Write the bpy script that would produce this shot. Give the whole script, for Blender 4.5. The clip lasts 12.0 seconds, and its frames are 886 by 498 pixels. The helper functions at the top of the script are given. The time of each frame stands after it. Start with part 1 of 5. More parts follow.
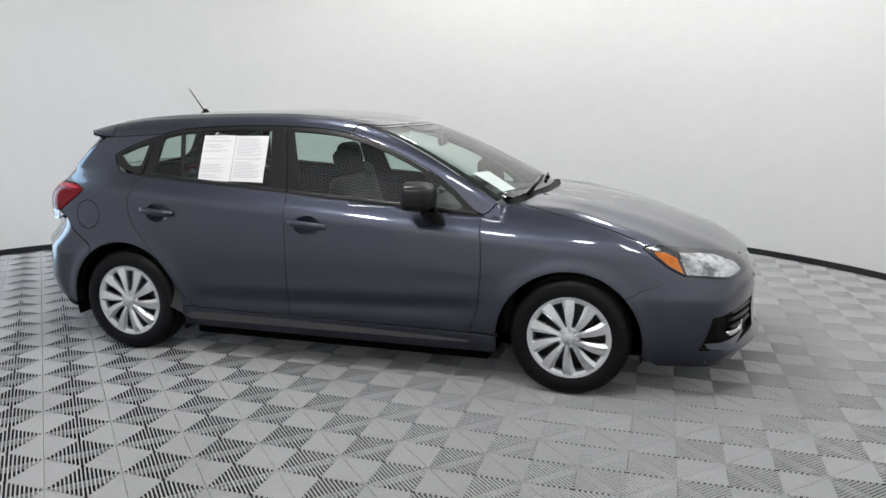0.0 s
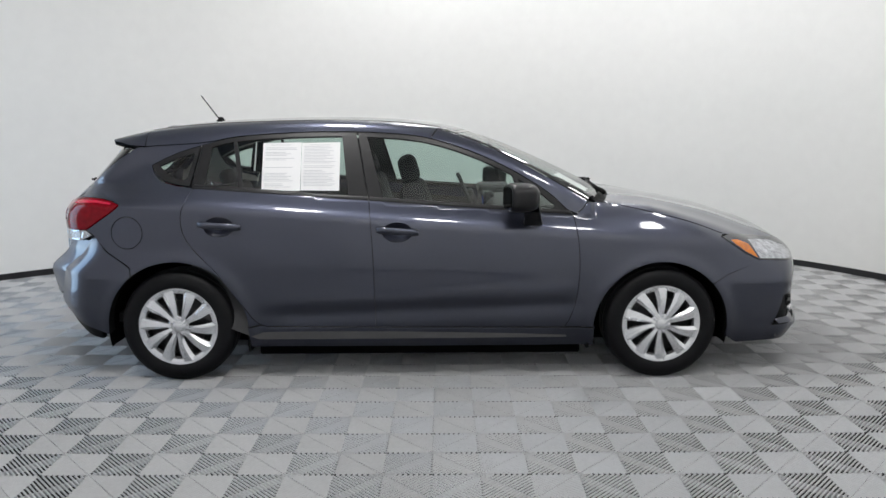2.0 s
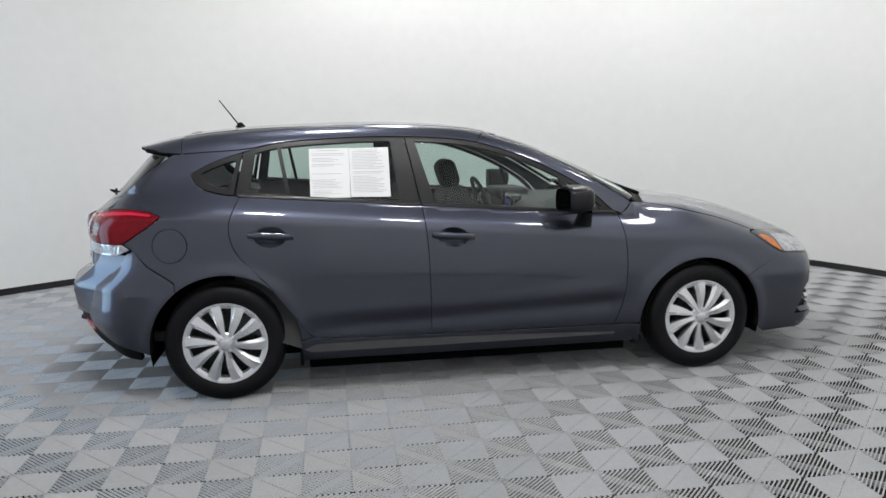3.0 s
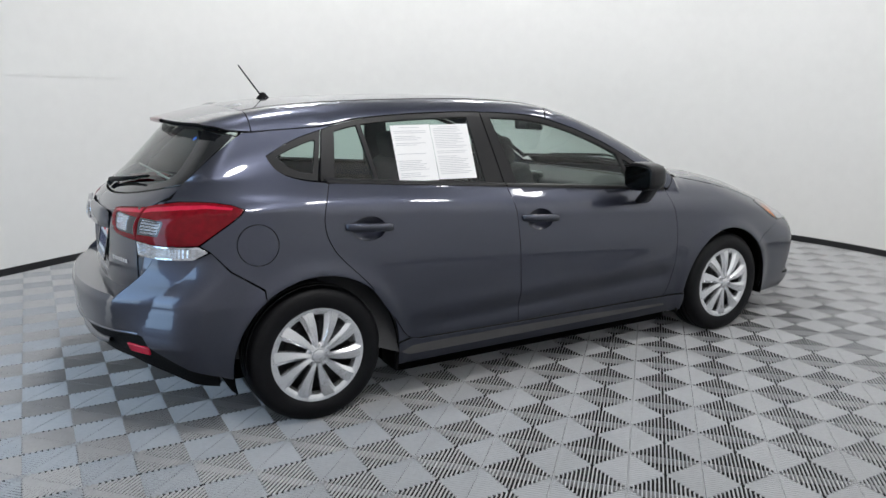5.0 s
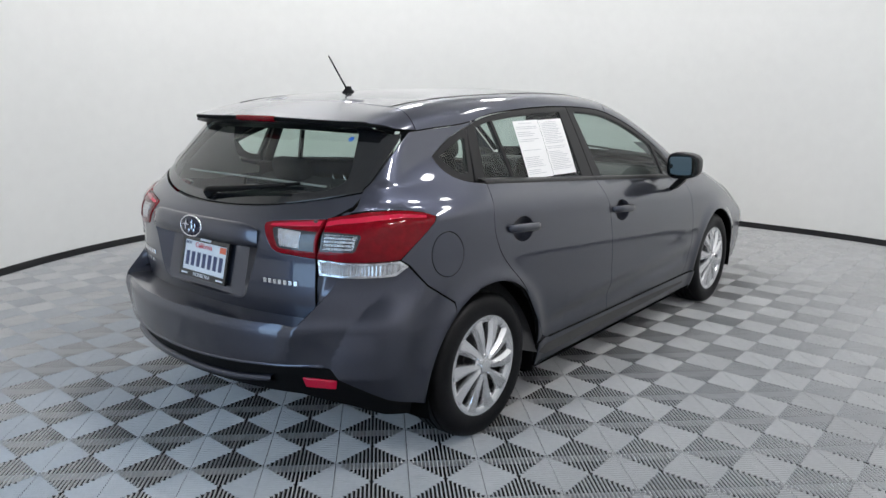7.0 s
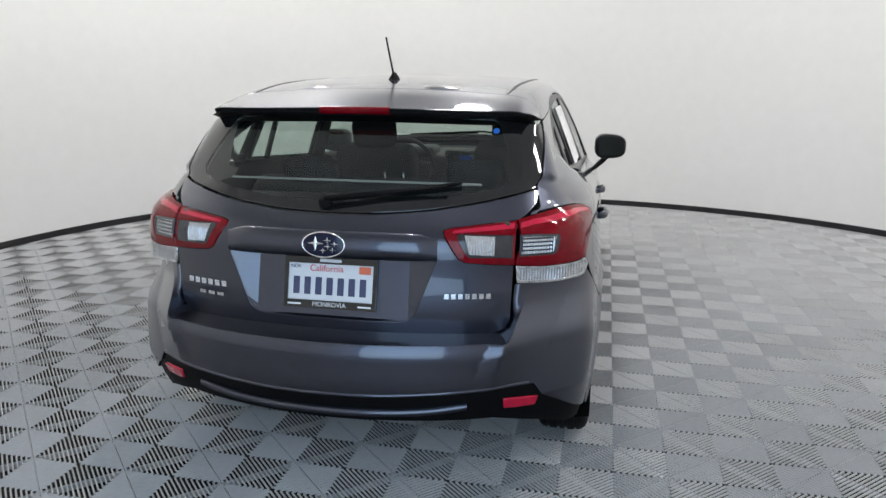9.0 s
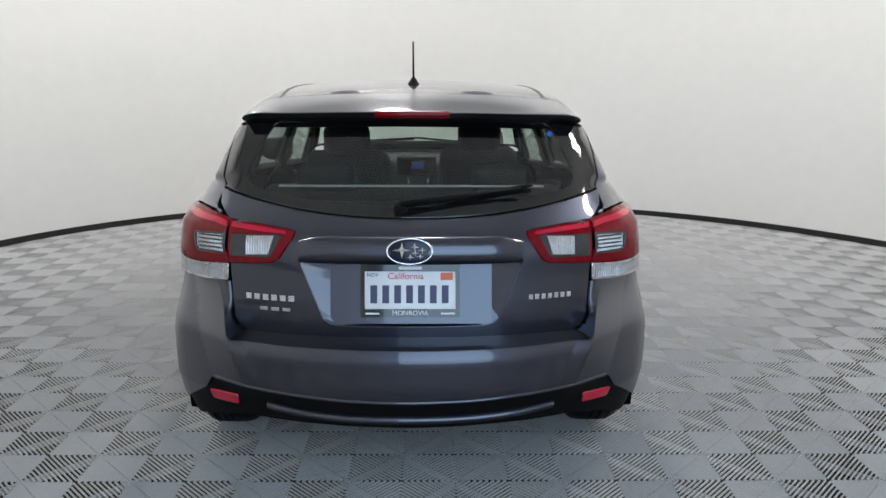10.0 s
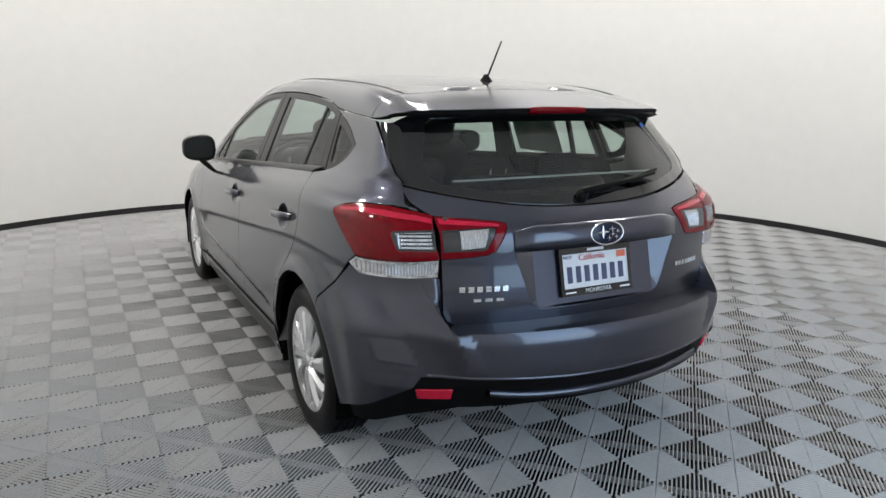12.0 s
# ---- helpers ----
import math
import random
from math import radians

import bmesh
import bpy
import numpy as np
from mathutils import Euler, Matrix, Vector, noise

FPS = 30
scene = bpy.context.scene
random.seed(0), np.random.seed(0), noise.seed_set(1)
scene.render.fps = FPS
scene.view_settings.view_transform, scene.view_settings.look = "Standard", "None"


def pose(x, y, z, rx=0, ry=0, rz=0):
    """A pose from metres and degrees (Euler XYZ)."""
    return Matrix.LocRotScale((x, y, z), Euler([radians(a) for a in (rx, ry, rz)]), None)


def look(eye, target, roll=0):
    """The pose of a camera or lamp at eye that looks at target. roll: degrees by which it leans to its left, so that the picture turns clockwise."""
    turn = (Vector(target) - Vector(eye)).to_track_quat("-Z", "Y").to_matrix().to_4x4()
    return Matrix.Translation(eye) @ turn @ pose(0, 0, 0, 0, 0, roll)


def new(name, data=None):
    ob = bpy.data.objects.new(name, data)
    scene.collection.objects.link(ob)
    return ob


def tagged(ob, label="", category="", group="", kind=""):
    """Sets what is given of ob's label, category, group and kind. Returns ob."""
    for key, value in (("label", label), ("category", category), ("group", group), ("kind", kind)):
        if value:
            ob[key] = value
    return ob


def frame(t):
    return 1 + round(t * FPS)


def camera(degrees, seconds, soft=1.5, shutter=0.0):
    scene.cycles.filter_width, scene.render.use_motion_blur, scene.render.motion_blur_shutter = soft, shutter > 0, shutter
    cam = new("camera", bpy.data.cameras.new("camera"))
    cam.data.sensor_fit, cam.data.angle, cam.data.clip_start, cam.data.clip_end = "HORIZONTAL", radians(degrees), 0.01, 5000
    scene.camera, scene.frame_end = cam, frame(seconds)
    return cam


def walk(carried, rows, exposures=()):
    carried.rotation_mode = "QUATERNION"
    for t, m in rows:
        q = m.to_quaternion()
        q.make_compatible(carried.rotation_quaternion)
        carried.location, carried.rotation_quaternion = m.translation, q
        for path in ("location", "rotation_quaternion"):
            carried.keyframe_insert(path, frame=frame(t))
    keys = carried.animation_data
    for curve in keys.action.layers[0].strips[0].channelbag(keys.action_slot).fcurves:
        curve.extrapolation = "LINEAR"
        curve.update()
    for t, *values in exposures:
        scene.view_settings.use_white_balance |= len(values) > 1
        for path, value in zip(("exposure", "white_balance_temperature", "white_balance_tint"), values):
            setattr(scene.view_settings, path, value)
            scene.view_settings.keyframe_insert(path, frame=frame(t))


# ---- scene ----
cam = camera(62.5, 12.0)
PATH = [
    (0, (3.03, -4.496, 1.49), (2.497, -2.607, 1.103), 0.1),
    (0.5, (2.657, -4.609, 1.446), (2.278, -2.679, 1.083), 0.2),
    (1, (2.231, -4.698, 1.439), (1.977, -2.748, 1.073), -0.4),
    (1.5, (1.823, -4.778, 1.391), (1.698, -2.809, 1.063), -0.0),
    (2, (1.421, -4.77, 1.393), (1.443, -2.797, 1.064), -0.2),
    (2.5, (0.957, -4.721, 1.39), (1.138, -2.76, 1.045), -0.2),
    (3, (0.524, -4.682, 1.396), (0.848, -2.734, 1.077), -0.7),
    (3.2, (0.333, -4.626, 1.373), (0.742, -2.695, 1.051), -0.5),
    (4.8, (-0.924, -3.921, 1.454), (-0.008, -2.192, 1.039), 0.2),
    (5, (-1.067, -3.81, 1.444), (-0.087, -2.115, 1.036), 0.2),
    (5.5, (-1.437, -3.551, 1.457), (-0.303, -1.958, 1.035), 0.8),
    (6, (-1.767, -3.25, 1.425), (-0.496, -1.762, 1.014), 0.8),
    (6.5, (-2.051, -2.923, 1.438), (-0.658, -1.553, 1.01), 0.9),
    (7, (-2.359, -2.564, 1.453), (-0.85, -1.323, 1.025), 0.4),
    (7.2, (-2.446, -2.407, 1.463), (-0.885, -1.234, 1.029), 0.6),
    (8.8, (-2.952, -1.003, 1.455), (-1.071, -0.515, 0.983), 0.4),
    (9, (-2.958, -0.834, 1.44), (-1.051, -0.439, 0.985), 0.3),
    (9.5, (-3.042, -0.459, 1.432), (-1.097, -0.267, 1.009), 0.3),
    (10, (-3.036, -0.033, 1.418), (-1.083, -0.092, 0.989), 0.4),
    (10.5, (-2.995, 0.364, 1.417), (-1.066, 0.064, 0.984), 0.6),
    (11, (-2.979, 0.834, 1.443), (-1.116, 0.272, 0.981), 1.2),
    (11.5, (-2.878, 1.271, 1.434), (-1.07, 0.53, 1.004), 0.9),
    (12, (-2.753, 1.681, 1.425), (-1.028, 0.772, 0.981), 0.7),
]
walk(cam, [(t, look(eye, target, roll)) for t, eye, target, roll in PATH],
     exposures=[(0, -0.14, 6550, 10), (3, -0.16, 6500, 10), (6.5, -0.10, 6420, 10), (9, -0.10, 6620, 10), (10, -0.14, 6680, 10), (12, -0.06, 6850, 10)])

# ---- light ----
world = bpy.data.worlds.new("sky")
scene.world = world
world.use_nodes = True
wn, wl = world.node_tree.nodes, world.node_tree.links
wn.clear()
sky = wn.new("ShaderNodeTexSky")
sky.sky_type, sky.sun_disc = "NISHITA", False
sky.sun_elevation, sky.sun_rotation = radians(40), radians(200)
sky_bg = wn.new("ShaderNodeBackground")
sky_bg.inputs["Strength"].default_value = 0.15
sky_out = wn.new("ShaderNodeOutputWorld")
wl.new(sky.outputs[0], sky_bg.inputs[0])
wl.new(sky_bg.outputs[0], sky_out.inputs[0])

BOOTH = Vector((1.75, -0.30, 0.0))   # middle of the round booth
CEIL = 4.7


def area_lamp(name, m, size_x, size_y, watts, colour, round_shape=False):
    data = bpy.data.lights.new(name, "AREA")
    data.shape = "ELLIPSE" if round_shape else "RECTANGLE"
    data.size, data.size_y, data.energy, data.color = size_x, size_y, watts, colour
    ob = new(name, data)
    ob.matrix_world = m
    return ob


LAMP_WATTS = 40
LAMP_COLOUR = (1.0, 0.99, 0.985)
# angle, distance from the middle, share of the power
# The last one, above the car, is added to brighten the left floor and tail.
LAMPS = [(12, 3.1, 0.7), (52, 3.2, 1.25), (95, 3.3, 1.5), (-28, 3.1, 0.5), (-60, 3.2, 0.65), (-90, 3.3, 1.1), (-118, 3.4, 1.6), (172, 1.2, 1.6)]


def polar(angle, radius, z=0.0):
    a = radians(angle)
    return BOOTH + Vector((radius * math.cos(a), radius * math.sin(a), z))


for lamp_angle, lamp_radius, share in LAMPS:
    p = polar(lamp_angle, lamp_radius, CEIL - 0.06)
    area_lamp("ceiling_light_glow", pose(p.x, p.y, p.z, 0, 0, lamp_angle), 0.5, 0.5, LAMP_WATTS * share, LAMP_COLOUR, True)
door_mid = polar(183, 5.12, 1.42)
area_lamp("daylight_in_doorway", look(door_mid, BOOTH + Vector((0, 0, 0.9))), 1.6, 2.75, 46, (0.52, 0.75, 1.0))


# ---- materials ----
def material(name, colour, rough=0.5, metal=0.0, coat=0.0, noise_scale=0.0, noise_mix=0.1, bump=0.0, bump_scale=200.0, spec=0.5):
    """A principled material with variation at two scales and fine relief."""
    m = bpy.data.materials.new(name)
    m.use_nodes = True
    nt = m.node_tree
    b = nt.nodes["Principled BSDF"]
    b.inputs["Base Color"].default_value = (*colour, 1)
    b.inputs["Roughness"].default_value = rough
    b.inputs["Metallic"].default_value = metal
    b.inputs["Coat Weight"].default_value = coat
    b.inputs["Coat Roughness"].default_value = 0.03
    b.inputs["Specular IOR Level"].default_value = spec
    co = nt.nodes.new("ShaderNodeTexCoord")
    if noise_scale:
        big = nt.nodes.new("ShaderNodeTexNoise")
        big.inputs["Scale"].default_value, big.inputs["Detail"].default_value = noise_scale, 4
        fine = nt.nodes.new("ShaderNodeTexNoise")
        fine.inputs["Scale"].default_value, fine.inputs["Detail"].default_value = noise_scale * 14, 3
        add = nt.nodes.new("ShaderNodeMath")
        add.operation = "ADD"
        ramp = nt.nodes.new("ShaderNodeMapRange")
        ramp.inputs["From Min"].default_value, ramp.inputs["From Max"].default_value = 0.7, 1.3
        ramp.inputs["To Min"].default_value, ramp.inputs["To Max"].default_value = 1 - noise_mix, 1 + noise_mix
        mul = nt.nodes.new("ShaderNodeVectorMath")
        mul.operation = "SCALE"
        mul.inputs[0].default_value = colour
        nt.links.new(co.outputs["Object"], big.inputs["Vector"])
        nt.links.new(co.outputs["Object"], fine.inputs["Vector"])
        nt.links.new(big.outputs[0], add.inputs[0])
        nt.links.new(fine.outputs[0], add.inputs[1])
        nt.links.new(add.outputs[0], ramp.inputs["Value"])
        nt.links.new(ramp.outputs[0], mul.inputs["Scale"])
        nt.links.new(mul.outputs[0], b.inputs["Base Color"])
    if bump:
        n = nt.nodes.new("ShaderNodeTexNoise")
        n.inputs["Scale"].default_value, n.inputs["Detail"].default_value = bump_scale, 3
        bp = nt.nodes.new("ShaderNodeBump")
        bp.inputs["Strength"].default_value, bp.inputs["Distance"].default_value = bump, 0.002
        nt.links.new(co.outputs["Object"], n.inputs["Vector"])
        nt.links.new(n.outputs[0], bp.inputs["Height"])
        nt.links.new(bp.outputs[0], b.inputs["Normal"])
    return m


def glass_material(name, tint, least=0.05, gloss_rough=0.0):
    """Thin tinted sheet glass: tinted see-through with a mirror coat by Fresnel."""
    m = bpy.data.materials.new(name)
    m.use_nodes = True
    nt = m.node_tree
    nt.nodes.clear()
    out = nt.nodes.new("ShaderNodeOutputMaterial")
    tr = nt.nodes.new("ShaderNodeBsdfTransparent")
    tr.inputs[0].default_value = (*tint, 1)
    gl = nt.nodes.new("ShaderNodeBsdfGlossy")
    gl.inputs["Roughness"].default_value = gloss_rough
    lw = nt.nodes.new("ShaderNodeLayerWeight")
    lw.inputs["Blend"].default_value = 0.5
    pw = nt.nodes.new("ShaderNodeMath")
    pw.operation = "POWER"
    pw.inputs[1].default_value = 5.0
    fr = nt.nodes.new("ShaderNodeMapRange")
    fr.inputs["To Min"].default_value, fr.inputs["To Max"].default_value = least, 1.0
    mix = nt.nodes.new("ShaderNodeMixShader")
    nt.links.new(lw.outputs["Facing"], pw.inputs[0])
    nt.links.new(pw.outputs[0], fr.inputs["Value"])
    nt.links.new(fr.outputs[0], mix.inputs[0])
    nt.links.new(tr.outputs[0], mix.inputs[1])
    nt.links.new(gl.outputs[0], mix.inputs[2])
    nt.links.new(mix.outputs[0], out.inputs[0])
    return m


def tile_material():
    m = material("grey ribbed plastic", (0.49, 0.495, 0.50), 0.5, 0, 0, 3.0, 0.06, 0.15, 900, 0.4)
    nt = m.node_tree
    info = nt.nodes.new("ShaderNodeObjectInfo")
    rng = nt.nodes.new("ShaderNodeMapRange")
    rng.inputs["To Min"].default_value, rng.inputs["To Max"].default_value = 0.94, 1.04
    mul = nt.nodes.new("ShaderNodeVectorMath")
    mul.operation = "SCALE"
    b = nt.nodes["Principled BSDF"]
    old = b.inputs["Base Color"].links[0].from_socket
    nt.links.new(info.outputs["Random"], rng.inputs["Value"])
    nt.links.new(old, mul.inputs[0])
    nt.links.new(rng.outputs[0], mul.inputs["Scale"])
    nt.links.new(mul.outputs[0], b.inputs["Base Color"])
    return m


MAT_TILE = tile_material()
MAT_UNDER = material("near-black gap shade under the tiles", (0.005, 0.005, 0.005), 0.8, 0, 0, 4, 0.2)
MAT_WALL = material("white painted booth wall", (0.79, 0.79, 0.775), 0.55, 0, 0, 0.6, 0.02, 0.06, 60)
MAT_CEIL = material("pale ceiling", (0.72, 0.72, 0.715), 0.85, 0, 0, 0.8, 0.12)
MAT_SEAL_SHADE = material("black seal and shut-line shade", (0.004, 0.004, 0.004), 0.85, 0, 0, 20, 0.2, spec=0.1)
MAT_BASE = material("black rubber baseboard", (0.012, 0.012, 0.014), 0.5, 0, 0, 8, 0.15)
MAT_LAMP_FRAME = material("white lamp housing", (0.7, 0.7, 0.7), 0.4)


# ---- mesh helpers ----
def mesh_of(name, verts, faces, smooth=True, normals=None):
    me = bpy.data.meshes.new(name)
    me.from_pydata([tuple(v) for v in verts], [], [tuple(f) for f in faces])
    me.update()
    if smooth:
        me.polygons.foreach_set("use_smooth", [True] * len(me.polygons))
    if normals is not None:
        me.normals_split_custom_set_from_vertices([tuple(n) for n in normals])
    return me


def part(name, geo, mat, parent=None, label="", smooth=True, m=None):
    """Links geometry (verts, faces[, normals]) or a bmesh as one mesh object under a thing or part."""
    if isinstance(geo, bmesh.types.BMesh):
        me = bpy.data.meshes.new(name)
        geo.normal_update()
        geo.to_mesh(me)
        geo.free()
        if smooth:
            me.polygons.foreach_set("use_smooth", [True] * len(me.polygons))
    elif isinstance(geo, bpy.types.Mesh):
        me = geo
    else:
        me = mesh_of(name, geo[0], geo[1], smooth, geo[2] if len(geo) > 2 else None)
    if not me.materials:
        me.materials.append(mat)
    # Deep panel edges turn black: door seals, plus shut-line shade put into the colour.
    if mat.name == "dark grey metallic paint" and isinstance(geo, tuple) and len(geo) > 3:
        me.materials.append(MAT_SEAL_SHADE)
        for k in geo[3]:
            me.polygons[k].material_index = 1
    ob = new(name, me)
    if parent:
        ob.parent = parent
    if m is not None:
        ob.matrix_basis = m
    if label:
        ob["label"] = label
    return ob


def box_bm(x0, x1, y0, y1, z0, z1, bevel=0.0, seg=2):
    bm = bmesh.new()
    bmesh.ops.create_cube(bm, size=1.0)
    bmesh.ops.scale(bm, vec=(x1 - x0, y1 - y0, z1 - z0), verts=bm.verts)
    bmesh.ops.translate(bm, vec=((x0 + x1) / 2, (y0 + y1) / 2, (z0 + z1) / 2), verts=bm.verts)
    if bevel:
        bmesh.ops.bevel(bm, geom=bm.edges[:], offset=bevel, segments=seg, affect="EDGES", profile=0.5)
    return bm


def lathe(profile, steps, axis="y"):
    """Turns (radius, offset) pairs round an axis."""
    verts, faces, n = [], [], len(profile)
    for i in range(steps):
        a = 2 * math.pi * i / steps
        for r, h in profile:
            p = (r * math.cos(a), h, r * math.sin(a)) if axis == "y" else (r * math.cos(a), r * math.sin(a), h)
            verts.append(p)
    for i in range(steps):
        for k in range(n - 1):
            a, b = i * n + k, ((i + 1) % steps) * n + k
            faces.append((a, a + 1, b + 1, b))
    return verts, faces


# ---- round booth ----
def booth_radius(a):
    """The booth is a drum that opens out towards the doorway side."""
    knots = [(-180, 5.25), (-150, 5.1), (-120, 4.92), (-105, 4.74), (-92, 4.66), (-82, 4.6), (-70, 4.45), (-55, 4.32), (-20, 4.12), (0, 4.06), (15, 4.2), (40, 4.34), (60, 4.42), (128, 4.42), (140, 4.56), (150, 4.82), (162, 5.18), (180, 5.25)]
    return float(np.interp((a + 180) % 360 - 180, [k[0] for k in knots], [k[1] for k in knots]))


DOOR_A, DOOR_B = 173.0, 193.0     # the doorway behind the car, by angle


def wall_strip(a0, a1, z0, z1, inner, outer):
    steps = max(2, int((a1 - a0) / 1.5))
    verts, faces = [], []
    for i in range(steps + 1):
        a = a0 + (a1 - a0) * i / steps
        r = sum(booth_radius(a + d) for d in (-4, -2, 0, 2, 4)) / 5
        for rr, z in ((r + inner, z0), (r + inner, z1), (r + outer, z1), (r + outer, z0)):
            p = polar(a, rr, z)
            verts.append(p)
    for i in range(steps):
        for k in range(4):
            a, b = i * 4 + k, i * 4 + (k + 1) % 4
            faces.append((a, a + 4, b + 4, b))
    faces.append((0, 1, 2, 3))
    faces.append(tuple(steps * 4 + k for k in (3, 2, 1, 0)))
    return verts, faces


SEAM = 1.60
W0, W1 = -106, DOOR_A
wall = new("wall_round")
tagged(wall, "curved off-white painted wall round the booth", "wall", kind="structure")
for z0, z1 in ((0.0, SEAM - 0.0015), (SEAM + 0.0015, CEIL)):
    o = part("wall_panel", wall_strip(W0, W1, z0, z1, 0.0, 0.10), MAT_WALL, wall)
    o.data.polygons.foreach_set("use_smooth", [True] * (len(o.data.polygons) - 2) + [False] * 2)
    o.data.set_sharp_from_angle(angle=radians(40))
o = part("wall_panel", wall_strip(DOOR_A, DOOR_B, 2.92, CEIL, 0.0, 0.10), MAT_WALL, wall)
o.data.set_sharp_from_angle(angle=radians(40))
part("seam_backing", wall_strip(W0, W1, SEAM - 0.03, SEAM + 0.03, 0.004, 0.09), MAT_WALL, wall)
# Added on the unseen side: closes the booth and shows in the car's reflections.
MAT_CURTAIN = material("white curtain cloth", (0.70, 0.70, 0.71), 0.9, 0, 0, 3, 0.25, 0.3, 300)
curtain = part("curtain", wall_strip(DOOR_B - 360, -105.2, 0.01, CEIL, 0.02, 0.06), MAT_CURTAIN)
curtain.data.set_sharp_from_angle(angle=radians(40))
tagged(curtain, "white cloth curtain added out of view to close the booth beside the doorway", "curtain", kind="structure")
base = part("baseboard", wall_strip(W0, W1, 0.0, 0.058, -0.012, -0.001), MAT_BASE)
base.data.set_sharp_from_angle(angle=radians(40))
tagged(base, "black rubber baseboard along the curved wall", "baseboard", kind="structure")

ceiling_verts = [polar(a, booth_radius(a) + 0.1, z) for z in (CEIL, CEIL + 0.12) for a in range(0, 360, 5)]
ceiling_faces = [tuple(range(71, -1, -1)), tuple(range(72, 144))] + [(i, (i + 1) % 72, 72 + (i + 1) % 72, 72 + i) for i in range(72)]
tagged(part("ceiling", (ceiling_verts, ceiling_faces), MAT_CEIL, smooth=False), "plain off-white ceiling over the booth", "ceiling", kind="structure")

for lamp_angle, lamp_radius, share in LAMPS:
    p = polar(lamp_angle, lamp_radius, CEIL)
    lamp = new("ceiling_light")
    lamp.matrix_world = pose(p.x, p.y, p.z, 0, 0, lamp_angle)
    tagged(lamp, "round white studio light placed out of view under the ceiling", "ceiling light", group="booth lights")
    part("housing", lathe([(0.0, -0.05), (0.29, -0.05), (0.31, -0.04), (0.31, 0.0)], 48, "z"), MAT_LAMP_FRAME, lamp)

# ---- floor ----
FLOOR_TURN = -0.0124
FLOOR_O = Vector((0.210, -1.369, 0.0))
# Near-black sheet below the ribs; its colour stands in for shade in the gaps.
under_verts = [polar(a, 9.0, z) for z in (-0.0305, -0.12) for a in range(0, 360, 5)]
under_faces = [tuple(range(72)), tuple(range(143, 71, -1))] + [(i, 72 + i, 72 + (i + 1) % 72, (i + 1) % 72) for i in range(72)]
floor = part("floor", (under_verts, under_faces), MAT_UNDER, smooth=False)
tagged(floor, "grey ribbed plastic tile floor over a near-black sheet put in as gap shade", "floor", kind="structure")


def tile_geometry(q=0.2, count=18, depth=0.030):
    """One 40 cm tile: four quarters of slanting ribs, each held by one cross rib."""
    verts, faces = [], []
    half = q / math.sqrt(2)
    pitch = 2 * half / count
    inv = 1 / math.sqrt(2)

    def bar(cx, cy, ux, uy, length, width, top, foot=-0.007):
        px, py = -uy, ux
        k = len(verts)
        for z, w in ((top, 0.30), (foot, 1.0)):
            for sl, sw in ((-1, -1), (1, -1), (1, 1), (-1, 1)):
                verts.append((cx + sl * ux * length / 2 + sw * px * width * w / 2, cy + sl * uy * length / 2 + sw * py * width * w / 2, z))
        faces.append((k, k + 1, k + 2, k + 3))
        faces.extend([(k, k + 4, k + 5, k + 1), (k + 2, k + 6, k + 7, k + 3), (k + 1, k + 5, k + 6, k + 2), (k + 3, k + 7, k + 4, k)])

    for i in (0, 1):
        for j in (0, 1):
            s = 1 if (i + j) % 2 == 0 else -1
            ux, uy = inv, -inv * s          # along the ribs
            vx, vy = inv * s, inv           # along the cross rib
            if s < 0:
                vx, vy = inv, -inv
                ux, uy = inv, inv
            cx, cy = (i + 0.5) * q, (j + 0.5) * q
            for k in range(count):
                d = (k + 0.5) * pitch - half
                arm = max(half - abs(d) - 0.0035, 0.003)
                for way in (-1, 1):
                    off = way * (0.0022 + arm / 2)
                    bar(cx + vx * d + ux * off, cy + vy * d + uy * off, ux, uy, arm, pitch * 0.44, 0.0)
            bar(cx, cy, vx, vy, 2 * half - 0.008, 0.0042, -0.004, -depth)
    return verts, faces


tile_v, tile_f = tile_geometry()
tile_mesh = mesh_of("floor_tile", tile_v, tile_f, smooth=False)
tile_mesh.materials.append(MAT_TILE)
turn = Matrix.Rotation(FLOOR_TURN, 4, "Z")
spots = []
for i in range(-20, 21):
    for j in range(-18, 21):
        p = FLOOR_O + turn @ Vector((0.4 * i, 0.4 * j, 0))
        mid = p + turn @ Vector((0.2, 0.2, 0)) - BOOTH
        a = math.degrees(math.atan2(mid.y, mid.x))
        if mid.length < booth_radius(a) + 0.25:
            near = Vector((p.x - 0.6, p.y + 0.8, 0)).length
            spots.append((near, p))
spots.sort(key=lambda s: s[0])
far_v, far_f = [], []
for k, (near, p) in enumerate(spots):
    m = Matrix.Translation(p) @ turn
    if k < 290:
        part("tile", tile_mesh, MAT_TILE, floor, m=m)
    else:
        n = len(far_v)
        far_v.extend(m @ Vector(v) for v in tile_v)
        far_f.extend(tuple(n + q for q in f) for f in tile_f)
tagged(part("far_tiles", (far_v, far_f), MAT_TILE, floor, smooth=False), kind="stuff")

# ---- car: shape of the body ----
from mathutils import geometry as geo2d


def smax(a, b, k):
    h = np.maximum(k - np.abs(a - b), 0.0) / k
    return np.maximum(a, b) + h * h * k * 0.25


def smin(a, b, k):
    return -smax(-a, -b, k)


